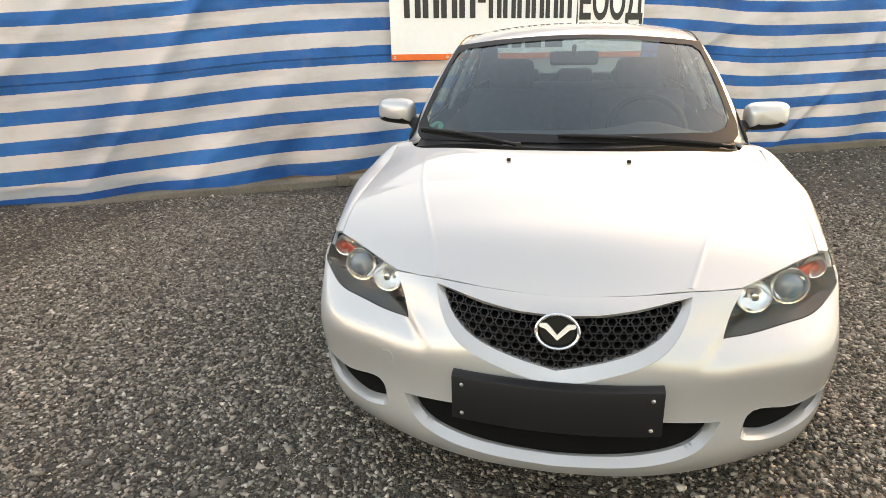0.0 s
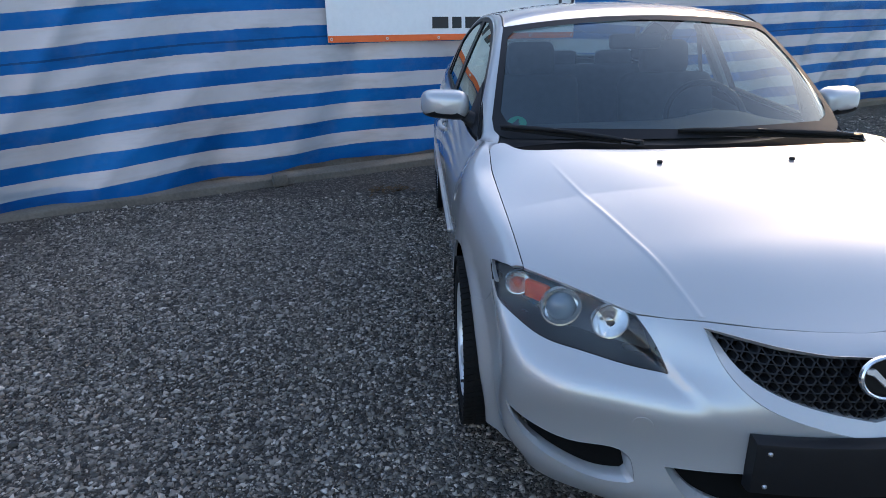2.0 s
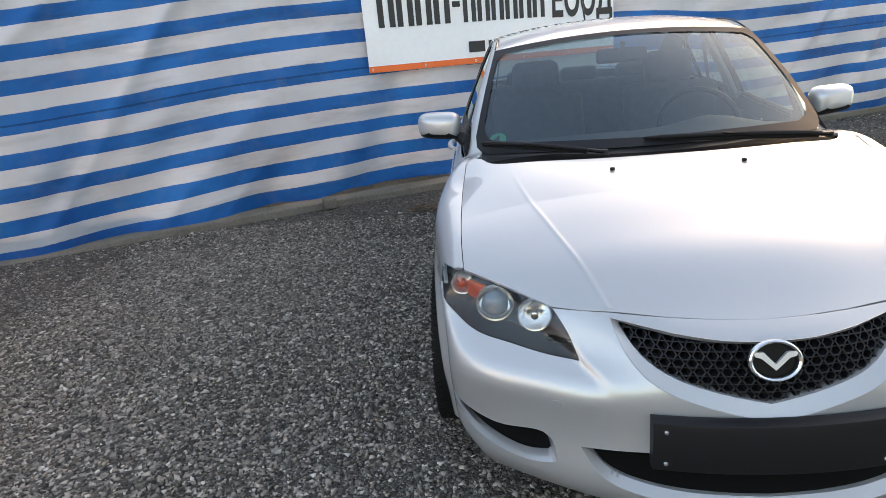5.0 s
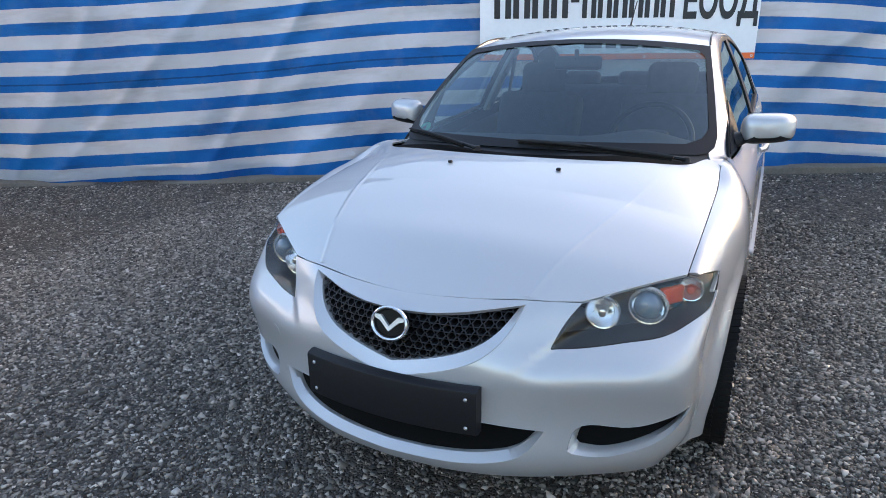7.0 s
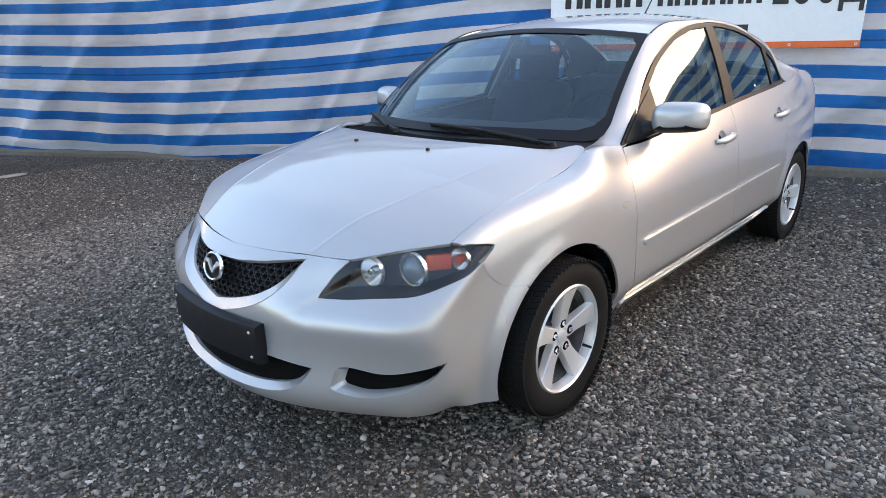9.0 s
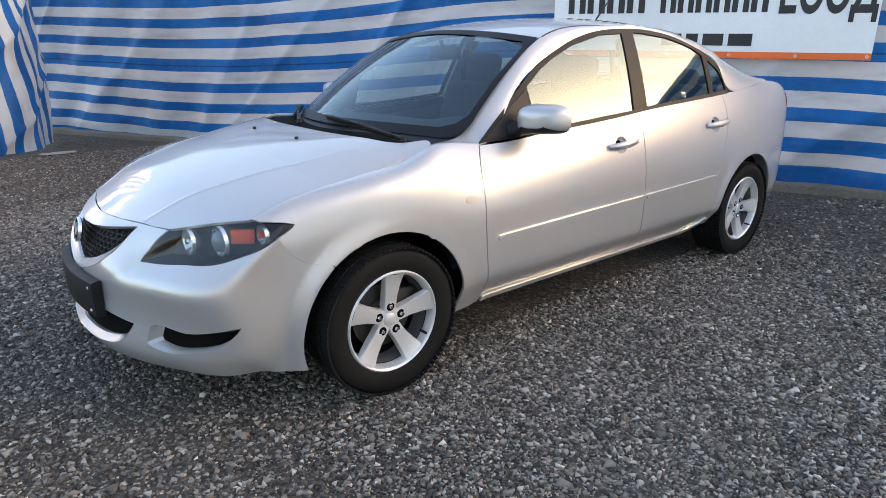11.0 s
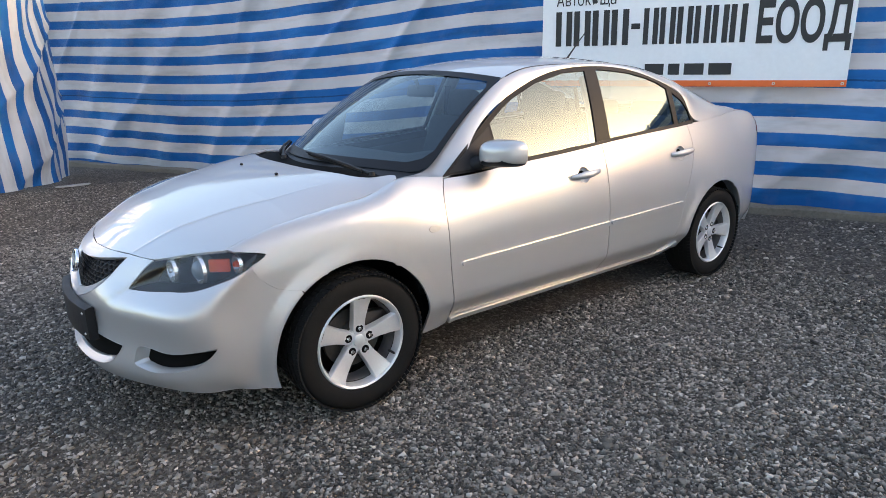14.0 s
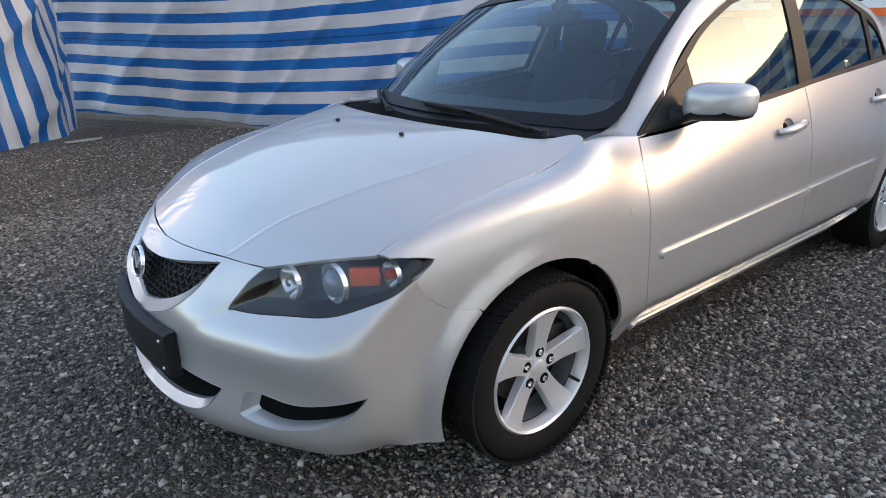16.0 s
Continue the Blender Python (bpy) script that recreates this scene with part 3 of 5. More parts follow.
lamp_low = curve_through(nose_line([("x", 0.470, 0.690), ("x", 0.445, 0.655), ("x", 0.427, 0.618), ("x", 0.416, 0.587)]), 5).tolist()
lamp_low += curve_through(nose_line([("x", 0.418, 0.5835), ("x", 0.50, 0.587), ("x", 0.60, 0.597), ("x", 0.69, 0.610), ("y", -0.507, 0.634), ("y", -0.432, 0.666), ("y", -0.396, 0.6825)]), 6).tolist()
seam = [(-0.396, 0.6825), (-0.372, 0.640), (-0.345, 0.606), (-0.315, 0.584), (-0.275, 0.572), (-0.235, 0.568)]
a_seam = math.degrees(math.atan2(0.568 - HUB_Z, -0.235))
bumper_arch = [p for p in arch(0.0, a_seam, 197, 16)]
BUMPER = nose_line([("x", 0.0, 0.683), ("x", 0.1, 0.685), ("x", 0.2, 0.688), ("x", 0.335, 0.693), ("x", 0.40, 0.692)]) + lamp_low + nose_line([("y", y, z) for y, z in seam[1:] + bumper_arch]) + nose_line([("y", -0.40, 0.193), ("y", -0.50, 0.204), ("x", 0.66, 0.211), ("x", 0.56, 0.214), ("x", 0.4, 0.218), ("x", 0.0, 0.224)])
GRILLE = nose_line([("x", 0.0, 0.640), ("x", 0.10, 0.645), ("x", 0.20, 0.655)]) + curve_through(nose_line([("x", 0.318, 0.672), ("x", 0.285, 0.622), ("x", 0.235, 0.583), ("x", 0.16, 0.552), ("x", 0.08, 0.530), ("x", 0.0, 0.514)]), 5).tolist()
INTAKE = nose_line([("x", 0.0, 0.385), ("x", 0.27, 0.380)]) + curve_through(nose_line([("x", 0.402, 0.366), ("x", 0.36, 0.320), ("x", 0.30, 0.298), ("x", 0.18, 0.283), ("x", 0.0, 0.279)]), 5).tolist()
FOG = curve_through(nose_line([("x", 0.492, 0.330), ("x", 0.505, 0.374), ("x", 0.60, 0.375), ("x", 0.69, 0.381), ("y", -0.556, 0.396)]), 5).tolist() + curve_through(nose_line([("y", -0.562, 0.386), ("x", 0.705, 0.343), ("x", 0.63, 0.315), ("x", 0.55, 0.306), ("x", 0.50, 0.318)]), 5).tolist()

car = tagged(new("car"), "silver metallic four-door sedan with black plate holder, parked on gravel", "car")

hood_edge = [(float(p[0]), float(p[1]) + 0.005) for p in nose(np.array(BUMPER[:6]))]
hood_lamp = curve_through([hood_edge[-1], (0.56, -0.577), (0.63, -0.522), (0.702, -0.462)], 5).tolist()
hood_side = [(float(top_x(y)) - 0.0028, y) for y in np.linspace(-0.445, 0.27, 16)]
hood_rear = curve_through([(0.696, 0.285), (0.676, 0.290), (0.63, 0.225), (0.5, 0.145), (0.3, 0.105), (0.0, 0.095)], 5).tolist()
part("bonnet", sheet([both_halves(hood_edge + hood_lamp + hood_side + hood_rear)], hood, 0.012), PAINT, car, "silver bonnet with two raised ridges")
for sg in (1, -1):
    def crease(v, sg=sg):
        y, d = v[:, 0], v[:, 1]
        p = hood(np.c_[ridge_x(y) + d, y])
        p[:, 2] += 0.0002 + 0.0021 * np.exp(-(d / 0.0075) ** 2) * np.clip((0.09 - y) / 0.4, 0, 1)
        return p * np.array((sg, 1, 1))
    ridge_pts, ridge_faces, _ = grid_data(crease, np.linspace(-0.69, 0.09, 60), np.linspace(-0.019, 0.019, 19))
    part("bonnet_ridge", (ridge_pts, ridge_faces if sg > 0 else [f[::-1] for f in ridge_faces], None), PAINT, car)
GRILLE_OUT = nose_line([("x", 0.0, 0.653), ("x", 0.10, 0.657), ("x", 0.20, 0.667)]) + curve_through(nose_line([("x", 0.338, 0.685), ("x", 0.314, 0.622), ("x", 0.264, 0.567), ("x", 0.18, 0.526), ("x", 0.09, 0.499), ("x", 0.0, 0.478)]), 5).tolist()
INTAKE_OUT = nose_line([("x", 0.0, 0.395), ("x", 0.27, 0.390)]) + curve_through(nose_line([("x", 0.425, 0.374), ("x", 0.378, 0.308), ("x", 0.31, 0.278), ("x", 0.18, 0.262), ("x", 0.0, 0.258)]), 5).tolist()
FOG_OUT = curve_through(nose_line([("x", 0.480, 0.318), ("x", 0.495, 0.379), ("x", 0.60, 0.380), ("x", 0.69, 0.387), ("y", -0.540, 0.406)]), 5).tolist() + curve_through(nose_line([("y", -0.548, 0.390), ("x", 0.714, 0.336), ("x", 0.635, 0.305), ("x", 0.55, 0.296), ("x", 0.492, 0.309)]), 5).tolist()
other = lambda lp: [(-a, b) for a, b in lp]
bumper = part("front_bumper", sheet([both_halves(BUMPER), both_halves(GRILLE_OUT), both_halves(INTAKE_OUT), FOG_OUT, other(FOG_OUT)], nose, 0.013, 0.006), PAINT, car, "silver front bumper with air intake and fog slots")


def chamfer(outer, inner, depth):
    """A sloping border from an outline on the nose inwards to a smaller one with as many points."""
    po, pi = np.array(outer), np.array(inner)
    k = np.arange(len(po) * 4) / 4
    lerp = lambda p: np.array([p[int(t)] + (p[(int(t) + 1) % len(p)] - p[int(t)]) * (t % 1) for t in k])
    po, pi = lerp(po), lerp(pi)
    rows = []
    for t, d in ((0.0, 0.002), (0.08, -0.001), (0.5, depth * 0.48), (1.0, depth), (1.0, depth + 0.03)):
        p = nose(po + (pi - po) * t)
        p[:, 1] += d
        rows.append(p)
    n = len(k)
    faces = [(r * n + i, r * n + (i + 1) % n, (r + 1) * n + (i + 1) % n, (r + 1) * n + i) for r in range(4) for i in range(n)]
    bm = bmesh.new()
    vs = [bm.verts.new(p) for p in np.concatenate(rows)]
    for f in faces:
        bm.faces.new([vs[i] for i in f])
    return bm


part("grille_surround", chamfer(both_halves(GRILLE_OUT), both_halves(GRILLE), 0.022), PAINT, bumper, "silver chamfer round the grille")
part("intake_surround", chamfer(both_halves(INTAKE_OUT), both_halves(INTAKE), 0.026), PAINT, bumper)
part("fog_slot_surround", chamfer(FOG_OUT, FOG, 0.022), PAINT, bumper)
part("fog_slot_surround", chamfer(other(FOG_OUT), other(FOG), 0.022), PAINT, bumper)

FENDER = [(float(y), float(top_z(y))) for y in np.linspace(-0.455, 0.503, 28)]
door_front = [(0.503, 0.888), (0.47, 0.82), (0.455, 0.72), (0.455, 0.58), (0.47, 0.40), (0.49, 0.262)]
FENDER += [(a - 0.005, b) for a, b in curve_through(door_front, 5)] + [(0.482, 0.226), (0.350, 0.214)] + arch(0.0, -12, a_seam - 1.0, 30) + [(y + 0.0008, z + 0.0008) for y, z in seam[:1:-1]] + [(y - 0.003, z - 0.002) for y, z in seam[1::-1]] + [(-0.368, 0.6955), (-0.346, 0.709), (-0.336, 0.7195), (-0.40, 0.7325), (-0.44, 0.738)]
door_mid = [(1.525, 0.954), (1.522, 0.84), (1.525, 0.70), (1.532, 0.53), (1.532, 0.40), (1.53, 0.262)]
FRONT_DOOR = [tuple(p) for p in curve_through(door_front, 5)] + [(1.0, 0.258)] + [(a - 0.003, b) for a, b in curve_through(door_mid, 5)[::-1]] + [(float(y), float(top_z(y)) - 0.003) for y in np.linspace(1.47, 0.56, 14)]
door_back = [(2.33, 0.998), (2.335, 0.88), (2.30, 0.75), (2.25, 0.60), (2.215, 0.46), (2.17, 0.35), (2.09, 0.272)]
REAR_DOOR = [(a + 0.003, b) for a, b in curve_through(door_mid, 5)] + [(2.03, 0.262)] + [tuple(p) for p in curve_through(door_back, 5)[::-1]] + [(float(y), float(top_z(y)) - 0.003) for y in np.linspace(2.28, 1.55, 12)]
QUARTER = [(a + 0.005, b) for a, b in curve_through(door_back, 5)] + [(2.10, 0.240), (2.18, 0.238), (2.25, 0.248)] + arch(2.64, 186, -14, 36) + [(3.2, 0.24), (3.385, 0.26), (3.385, float(top_z(3.385)))] + [(float(y), float(top_z(y))) for y in np.linspace(3.3, 2.35, 20)]
SILL = [(0.494, 0.252), (2.06, 0.252), (2.13, 0.258), (2.20, 0.276), (2.245, 0.302), (2.256, 0.296), (2.21, 0.258), (2.14, 0.236), (2.07, 0.228), (0.494, 0.226)]
def dish(yc, zc):
    return [(yc - 0.005 + 0.046 * math.cos(a), zc - 0.004 + 0.040 * math.sin(a)) for a in np.linspace(0, 2 * math.pi, 28, endpoint=False)]


HANDLES = ((1.345, 0.822), (2.205, 0.852))
for flip in (False, True):
    turn = mirrored if flip else (lambda d: d)
    part("front_fender", turn(sheet([bend(FENDER)], shoulder, 0.016)), PAINT, car)
    fd = part("front_door", turn(sheet([FRONT_DOOR, dish(*HANDLES[0])], side, 0.03, 0.004)), PAINT, car)
    rd = part("rear_door", turn(sheet([REAR_DOOR, dish(*HANDLES[1])], side, 0.03, 0.004)), PAINT, car)
    part("rear_quarter_panel", turn(sheet([bend(QUARTER)], shoulder, 0.025)), PAINT, car)
    part("sill", turn(sheet([SILL], side, 0.012, 0.03, lift=0.012)), PAINT, car)
    part("roof_rail", turn(sheet([[(-0.26, 0), (2.9, 0), (2.9, 0.08), (-0.26, 0.08)]], rail, 0.016, 0.01)), PAINT, car, "silver windscreen pillar and roof rail")
    seam_line = rail_in(np.linspace(0.31, 0.69, 30)) * np.array((-1 if flip else 1, 1, 1)) + np.array((0, 0, -0.001))
    bm = bmesh.new()
    tube(bm, [tuple(p) for p in seam_line], 0.0038, 8)
    part("roof_moulding", bm, BLACK, car, "black roof seam strip")
    # side glass
    win = [
        ("front_side_window", [(0.83, 0.925), (1.500, 0.966), (1.578, 1.325), (1.42, 1.318), (1.20, 1.272), (1.02, 1.207), (0.93, 1.163), (0.83, 1.099)], fd),
        ("rear_side_window", [(1.610, 0.977), (2.215, 1.010), (2.238, 1.212), (2.16, 1.250), (2.08, 1.275), (1.94, 1.306), (1.75, 1.326), (1.668, 1.329)], rd),
        ("quarter_window", [(2.255, 1.013), (2.400, 1.022), (2.395, 1.075), (2.362, 1.132), (2.280, 1.190)], rd)]
    part("window_frame", turn(sheet([DLO] + [w[1] for w in win], green, 0.03, 0.01)), GLOSSBLACK, car, "black window surround")
    for name, loop, owner in win:
        part(name, turn(sheet([shrink(loop, -0.006)], green, 0.04, 0, lift=-0.006)), SIDEGLASS, owner)
    belt = [(float(y), float(top_z(y)) + 0.010) for y in np.linspace(0.80, 2.40, 20)] + [(float(y), float(top_z(y)) - 0.006) for y in np.linspace(2.40, 0.80, 20)]
    part("belt_trim", turn(sheet([belt], green, 0.03, 0.008, lift=0.006)), BLACK, car, "black rubber belt strip")
    # side rubbing strips
    for owner, y0, y1 in ((fd, 0.515, 1.522), (rd, 1.544, 2.215)):
        k = (0.545 - 0.513) / 1.7
        low = lambda y: 0.511 + k * (y - 0.515)
        strip = [(y0 + 0.008 - 0.008 * math.sin(a), low(y0) + 0.011 + 0.011 * math.cos(a)) for a in np.linspace(0, math.pi, 7)]
        strip += [(y1 - 0.006 + 0.006 * math.sin(a), low(y1) + 0.011 - 0.011 * math.cos(a)) for a in np.linspace(0, math.pi, 7)]
        part("moulding", turn(sheet([strip], side, 0.02, 0.015, lift=0.013)), PAINT, owner, "silver side rubbing strip")
    for owner, (yc, zc) in zip((fd, rd), HANDLES):
        xo = float(side_x(yc, zc))
        sg = -1 if flip else 1
        part("handle_recess", turn(sheet([dish(yc, zc)], lambda v, yc=yc, zc=zc: side(v) - np.c_[0.020 * np.clip(1 - ((v[:, 0] - yc + 0.005) / 0.046) ** 2 - ((v[:, 1] - zc + 0.004) / 0.040) ** 2, 0, 1) ** 0.6 + 0.0005, np.zeros((len(v), 2))], 0.007, 0)), PAINT, owner)
        bm = bmesh.new()
        pts = [(sg * (xo + 0.006 + 0.026 * math.sin(math.pi * min(1, max(0, t))) ** 0.5), yc - 0.105 + 0.21 * t, zc - 0.004 + 0.012 * t) for t in np.linspace(0, 1, 13)]
        tube(bm, pts, [0.010 + 0.006 * math.sin(math.pi * t) for t in np.linspace(0, 1, 13)], 10, 1.15)
        part("door_handle", bm, PAINT, owner, "silver pull handle")
    ind = [(0.375 + 0.030 * math.cos(a) * (1 + 0.15 * math.cos(a)), 0.702 + 0.0135 * math.sin(a)) for a in np.linspace(0, 2 * math.pi, 24, endpoint=False)]
    part("side_indicator", turn(sheet([ind], side, 0.01, 0.004, lift=0.0025)), INDICATOR, car, "clear side repeater lamp")
    # tail lamp, wrapped round the corner
    lampb = [(3.24, 0.90), (3.38, 0.84), (3.38, 0.96), (3.30, 0.965)]
    part("tail_light", turn(sheet([lampb], side, 0.03, 0.01, lift=0.003)), DARKRED, car, "red rear lamp")

# roof, screens, boot, tail
roof_outline = [(x, 0.946 + 0.05 * (x / 0.575) ** 2) for x in np.linspace(0, 0.572, 8)] + [(0.553, 1.2), (0.55, 1.45), (0.545, 1.8), (0.54, 2.05), (0.528, 2.215)] + [(x, 2.262 - 0.05 * (x / 0.53) ** 2) for x in np.linspace(0.5, 0, 6)]
part("roof", sheet([both_halves(roof_outline)], roof, 0.04), PAINT, car)
ws_full = both_halves([(0, 0.0), (0.62, 0.0), (0.655, 0.012), (0.678, 0.04), (0.69, 0.10), (0.69, 0.72), (0, 0.72)])
ws_in = both_halves([(0, 0.04), (0.58, 0.055), (0.634, 0.085), (0.662, 0.14), (0.662, 0.62), (0.63, 0.668), (0, 0.682)])
wind = part("windscreen", sheet([ws_full], screen, 0.05, 0, lift=0.004), GLASS, car, "tinted windscreen")
part("windscreen_border", sheet([ws_full, ws_in], screen, 0.05, 0, lift=0.008), BLACK, wind, "black rubber border")
stick = [(-0.60 + 0.036 * math.cos(a), 0.085 + 0.036 * math.sin(a)) for a in np.linspace(0, 2 * math.pi, 28, endpoint=False)]
part("emission_sticker", sheet([stick], screen, 0.02, 0, lift=-0.003), GREEN, wind, "round green emissions sticker")
cu = bpy.data.curves.new("sticker_digit", "FONT")
cu.body, cu.size, cu.offset = "4", 0.058, 0.001
tmp = new("sticker_digit", cu)
bpy.context.view_layer.update()
digit = bpy.data.meshes.new_from_object(tmp.evaluated_get(bpy.context.evaluated_depsgraph_get()))
bpy.data.objects.remove(tmp)
flat = np.array([tuple(v.co) for v in digit.vertices])
on_glass = screen(np.c_[-0.617 + flat[:, 0], 0.065 + flat[:, 1]]) + np.array((0, 0.0009, -0.0013))
digit.vertices.foreach_set("co", on_glass.ravel())
digit.materials.clear()
digit.materials.append(INK)
part("sticker_digit", digit, None, wind, "black figure on the sticker")
part("rear_window", sheet([[(-0.60, 0), (0.60, 0), (0.60, 0.68), (-0.60, 0.68)]], backlight, 0.05, 0), GLASS, car)
deck_out = [(0, 3.015), (0.3, 3.01), (0.61, 2.975)] + [(float(top_x(y)) - 0.004, float(y)) for y in np.linspace(3.03, 3.36, 10)] + [(0.50, 3.43), (0.35, 3.47), (0, 3.485)]
part("boot_lid", sheet([both_halves(deck_out)], deck, 0.03), PAINT, car, "silver boot lid with lip spoiler")
part("rear_bumper", sheet([both_halves([(0, 0.25), (0.70, 0.25), (0.725, 0.32), (0.725, 0.66), (0.70, 0.82), (0.64, 0.95), (0.55, 1.005), (0.3, 1.03), (0, 1.035)])], tail, 0.04, 0.02), PAINT, car)

# near-black backing behind panel gaps and in arches, its colour standing for shade
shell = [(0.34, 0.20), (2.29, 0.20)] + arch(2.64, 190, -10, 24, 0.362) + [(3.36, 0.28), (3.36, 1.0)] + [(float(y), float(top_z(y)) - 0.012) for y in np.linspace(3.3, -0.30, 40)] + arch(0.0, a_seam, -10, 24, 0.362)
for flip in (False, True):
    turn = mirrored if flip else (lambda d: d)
    part("body_gap_backing", turn(sheet([shell], side, 0.05, 0, lift=-0.016)), VOID, car)
part("bonnet_gap_backing", sheet([both_halves([(0, -0.70), (0.33, -0.65), (0.46, -0.60), (0.60, -0.42), (0.66, -0.33), (0.69, 0.0), (0.68, 0.27), (0.0, 0.30)])], hood, 0.06, 0, lift=-0.02), VOID, car)
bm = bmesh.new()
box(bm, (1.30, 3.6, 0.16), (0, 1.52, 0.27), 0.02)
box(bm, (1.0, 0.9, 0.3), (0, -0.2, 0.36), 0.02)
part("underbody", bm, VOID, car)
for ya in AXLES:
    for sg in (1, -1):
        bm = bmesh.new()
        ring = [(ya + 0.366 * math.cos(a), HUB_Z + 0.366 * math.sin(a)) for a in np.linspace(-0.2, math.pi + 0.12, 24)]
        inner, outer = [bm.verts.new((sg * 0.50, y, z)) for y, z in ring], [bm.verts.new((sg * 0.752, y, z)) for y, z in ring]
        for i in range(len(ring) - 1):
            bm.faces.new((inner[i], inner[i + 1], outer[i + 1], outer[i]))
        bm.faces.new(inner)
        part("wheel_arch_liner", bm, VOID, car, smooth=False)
# cowl between bonnet and windscreen
cowl_y = spline([0, 0.3, 0.5, 0.63, 0.70], [0.085, 0.094, 0.132, 0.210, 0.280])


def cowl(v):
    x, t = v[:, 0], v[:, 1]
    y0 = cowl_y(np.abs(x))
    a = hood(np.c_[x, y0]) - np.array((0, 0, 0.010))
    b = screen(np.c_[x, np.full(len(x), 0.035)]) - np.array((0, 0, 0.004))
    p = a + (b - a) * t[:, None]
    p[:, 2] -= 0.022 * np.sin(np.pi * np.clip(t, 0, 1)) ** 0.7
    return p


part("cowl_panel", grid_data(cowl, np.linspace(-0.66, 0.66, 45), np.linspace(0, 1, 12), True), BLACK, car, "black plastic cowl")
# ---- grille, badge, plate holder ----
# black sheet set behind the mesh, painted as the shade in there
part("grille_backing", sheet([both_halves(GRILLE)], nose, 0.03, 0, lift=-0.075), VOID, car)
bm = bmesh.new()
gl = np.array(both_halves(GRILLE))
px, pz = 0.030, 0.0175
for r in range(-1, 11):
    for c in range(-13, 14):
        cx, cz = c * px + (px / 2 if r % 2 else 0), 0.512 + r * pz
        hexa = [(cx + 0.5 * px * 1.02 * a, cz + pz * 0.66 * b) for a, b in ((-0.98, 0.0), (-0.5, 0.9), (0.5, 0.9), (0.98, 0.0), (0.5, -0.9), (-0.5, -0.9))]
        if not inside([gl], np.array(hexa)).any():
            continue
        hin = [(cx + (a - cx) * 0.74, cz + (b - cz) * 0.74) for a, b in hexa]
        po, pi = nose(np.array(hexa)), nose(np.array(hin))
        fr = [bm.verts.new(p + np.array((0, 0.030, 0))) for p in po]
        fi = [bm.verts.new(p + np.array((0, 0.031, 0))) for p in pi]
        fb = [bm.verts.new(p + np.array((0, 0.058, 0))) for p in pi]
        for i in range(6):
            j = (i + 1) % 6
            bm.faces.new((fr[i], fr[j], fi[j], fi[i]))
            bm.faces.new((fi[i], fi[j], fb[j], fb[i]))
part("grille_mesh", bm, BLACK, car, "black honeycomb grille", smooth=False)
# the same painted shade behind the intake and fog slots
for nm, lp in (("intake_backing", both_halves(INTAKE)), ("fog_slot_backing", FOG), ("fog_slot_backing", [(-a, b) for a, b in FOG])):
    part(nm, sheet([shrink(lp, -0.022)], nose, 0.03, 0, lift=-0.036), VOID, car)
bm = bmesh.new()
lathe(bm, [(0.0, 0.0), (0.045, 0.0), (0.047, 0.004), (0.045, 0.009), (0.038, 0.009), (0.036, 0.004), (0.0, 0.004)], 48, Matrix.Translation((0, 0, 0)))
# ring: flatten to an oval
badge_m = Matrix.Translation((0, -0.838, 0.622)) @ Matrix.Rotation(radians(-90), 4, "Z") @ Matrix.Rotation(radians(-14), 4, "Y")
bmesh.ops.scale(bm, vec=(1, 1.22, 1.0), verts=bm.verts)
badge = part("badge_base", bm, GLOSSBLACK, car, "plain oval badge", badge_m)
bm = bmesh.new()
n = 48
rows = [[bm.verts.new((x, r * 1.22 * math.cos(a), r * math.sin(a))) for a in (2 * math.pi * i / n for i in range(n))] for r, x in ((0.0475, 0.004), (0.0470, 0.012), (0.0440, 0.0145), (0.0405, 0.012), (0.0395, 0.004))]
for a, b in zip(rows, rows[1:]):
    for i in range(n):
        bm.faces.new((a[i], a[(i + 1) % n], b[(i + 1) % n], b[i]))
part("badge_ring", bm, REFLECTOR, badge, "chrome oval ring")
bm = bmesh.new()
for sgn in (1, -1):
    loop = [(0.0, -0.022), (0.0, -0.008), (0.026, 0.020), (0.048, 0.020), (0.044, 0.010), (0.030, 0.006)]
    lo = [bm.verts.new((0.004, sgn * y, z)) for y, z in loop]
    hi = [bm.verts.new((0.0125, sgn * y, z)) for y, z in loop]
    bm.faces.new(hi)
    for i in range(6):
        j = (i + 1) % 6
        bm.faces.new((lo[i], lo[j], hi[j], hi[i]))
part("badge_chevron", bm, ALLOY, badge, "plain chrome chevron", smooth=False)

bm = bmesh.new()
ns = 14
front, back = [], []
for i in range(ns + 1):
    x = -0.268 + 0.536 * i / ns
    y = -0.906 + 0.030 * (x / 0.268) ** 2
    front.append([bm.verts.new((x, y + d, z)) for d, z in ((0.016, 0.362), (0.002, 0.366), (0.0, 0.374), (0.0, 0.484), (0.002, 0.491), (0.020, 0.497), (0.034, 0.495), (0.034, 0.362))])
for a, b in zip(front, front[1:]):
    for k in range(8):
        bm.faces.new((a[k], b[k], b[(k + 1) % 8], a[(k + 1) % 8]))
bm.faces.new(front[0])
bm.faces.new(front[-1][::-1])
holder = part("plate_holder", bm, BLACK, car, "empty black number plate holder")
bm = bmesh.new()
box(bm, (0.50, 0.05, 0.12), (0, -0.838, 0.428), 0.008)
part("plate_bracket", bm, BLACK, holder)
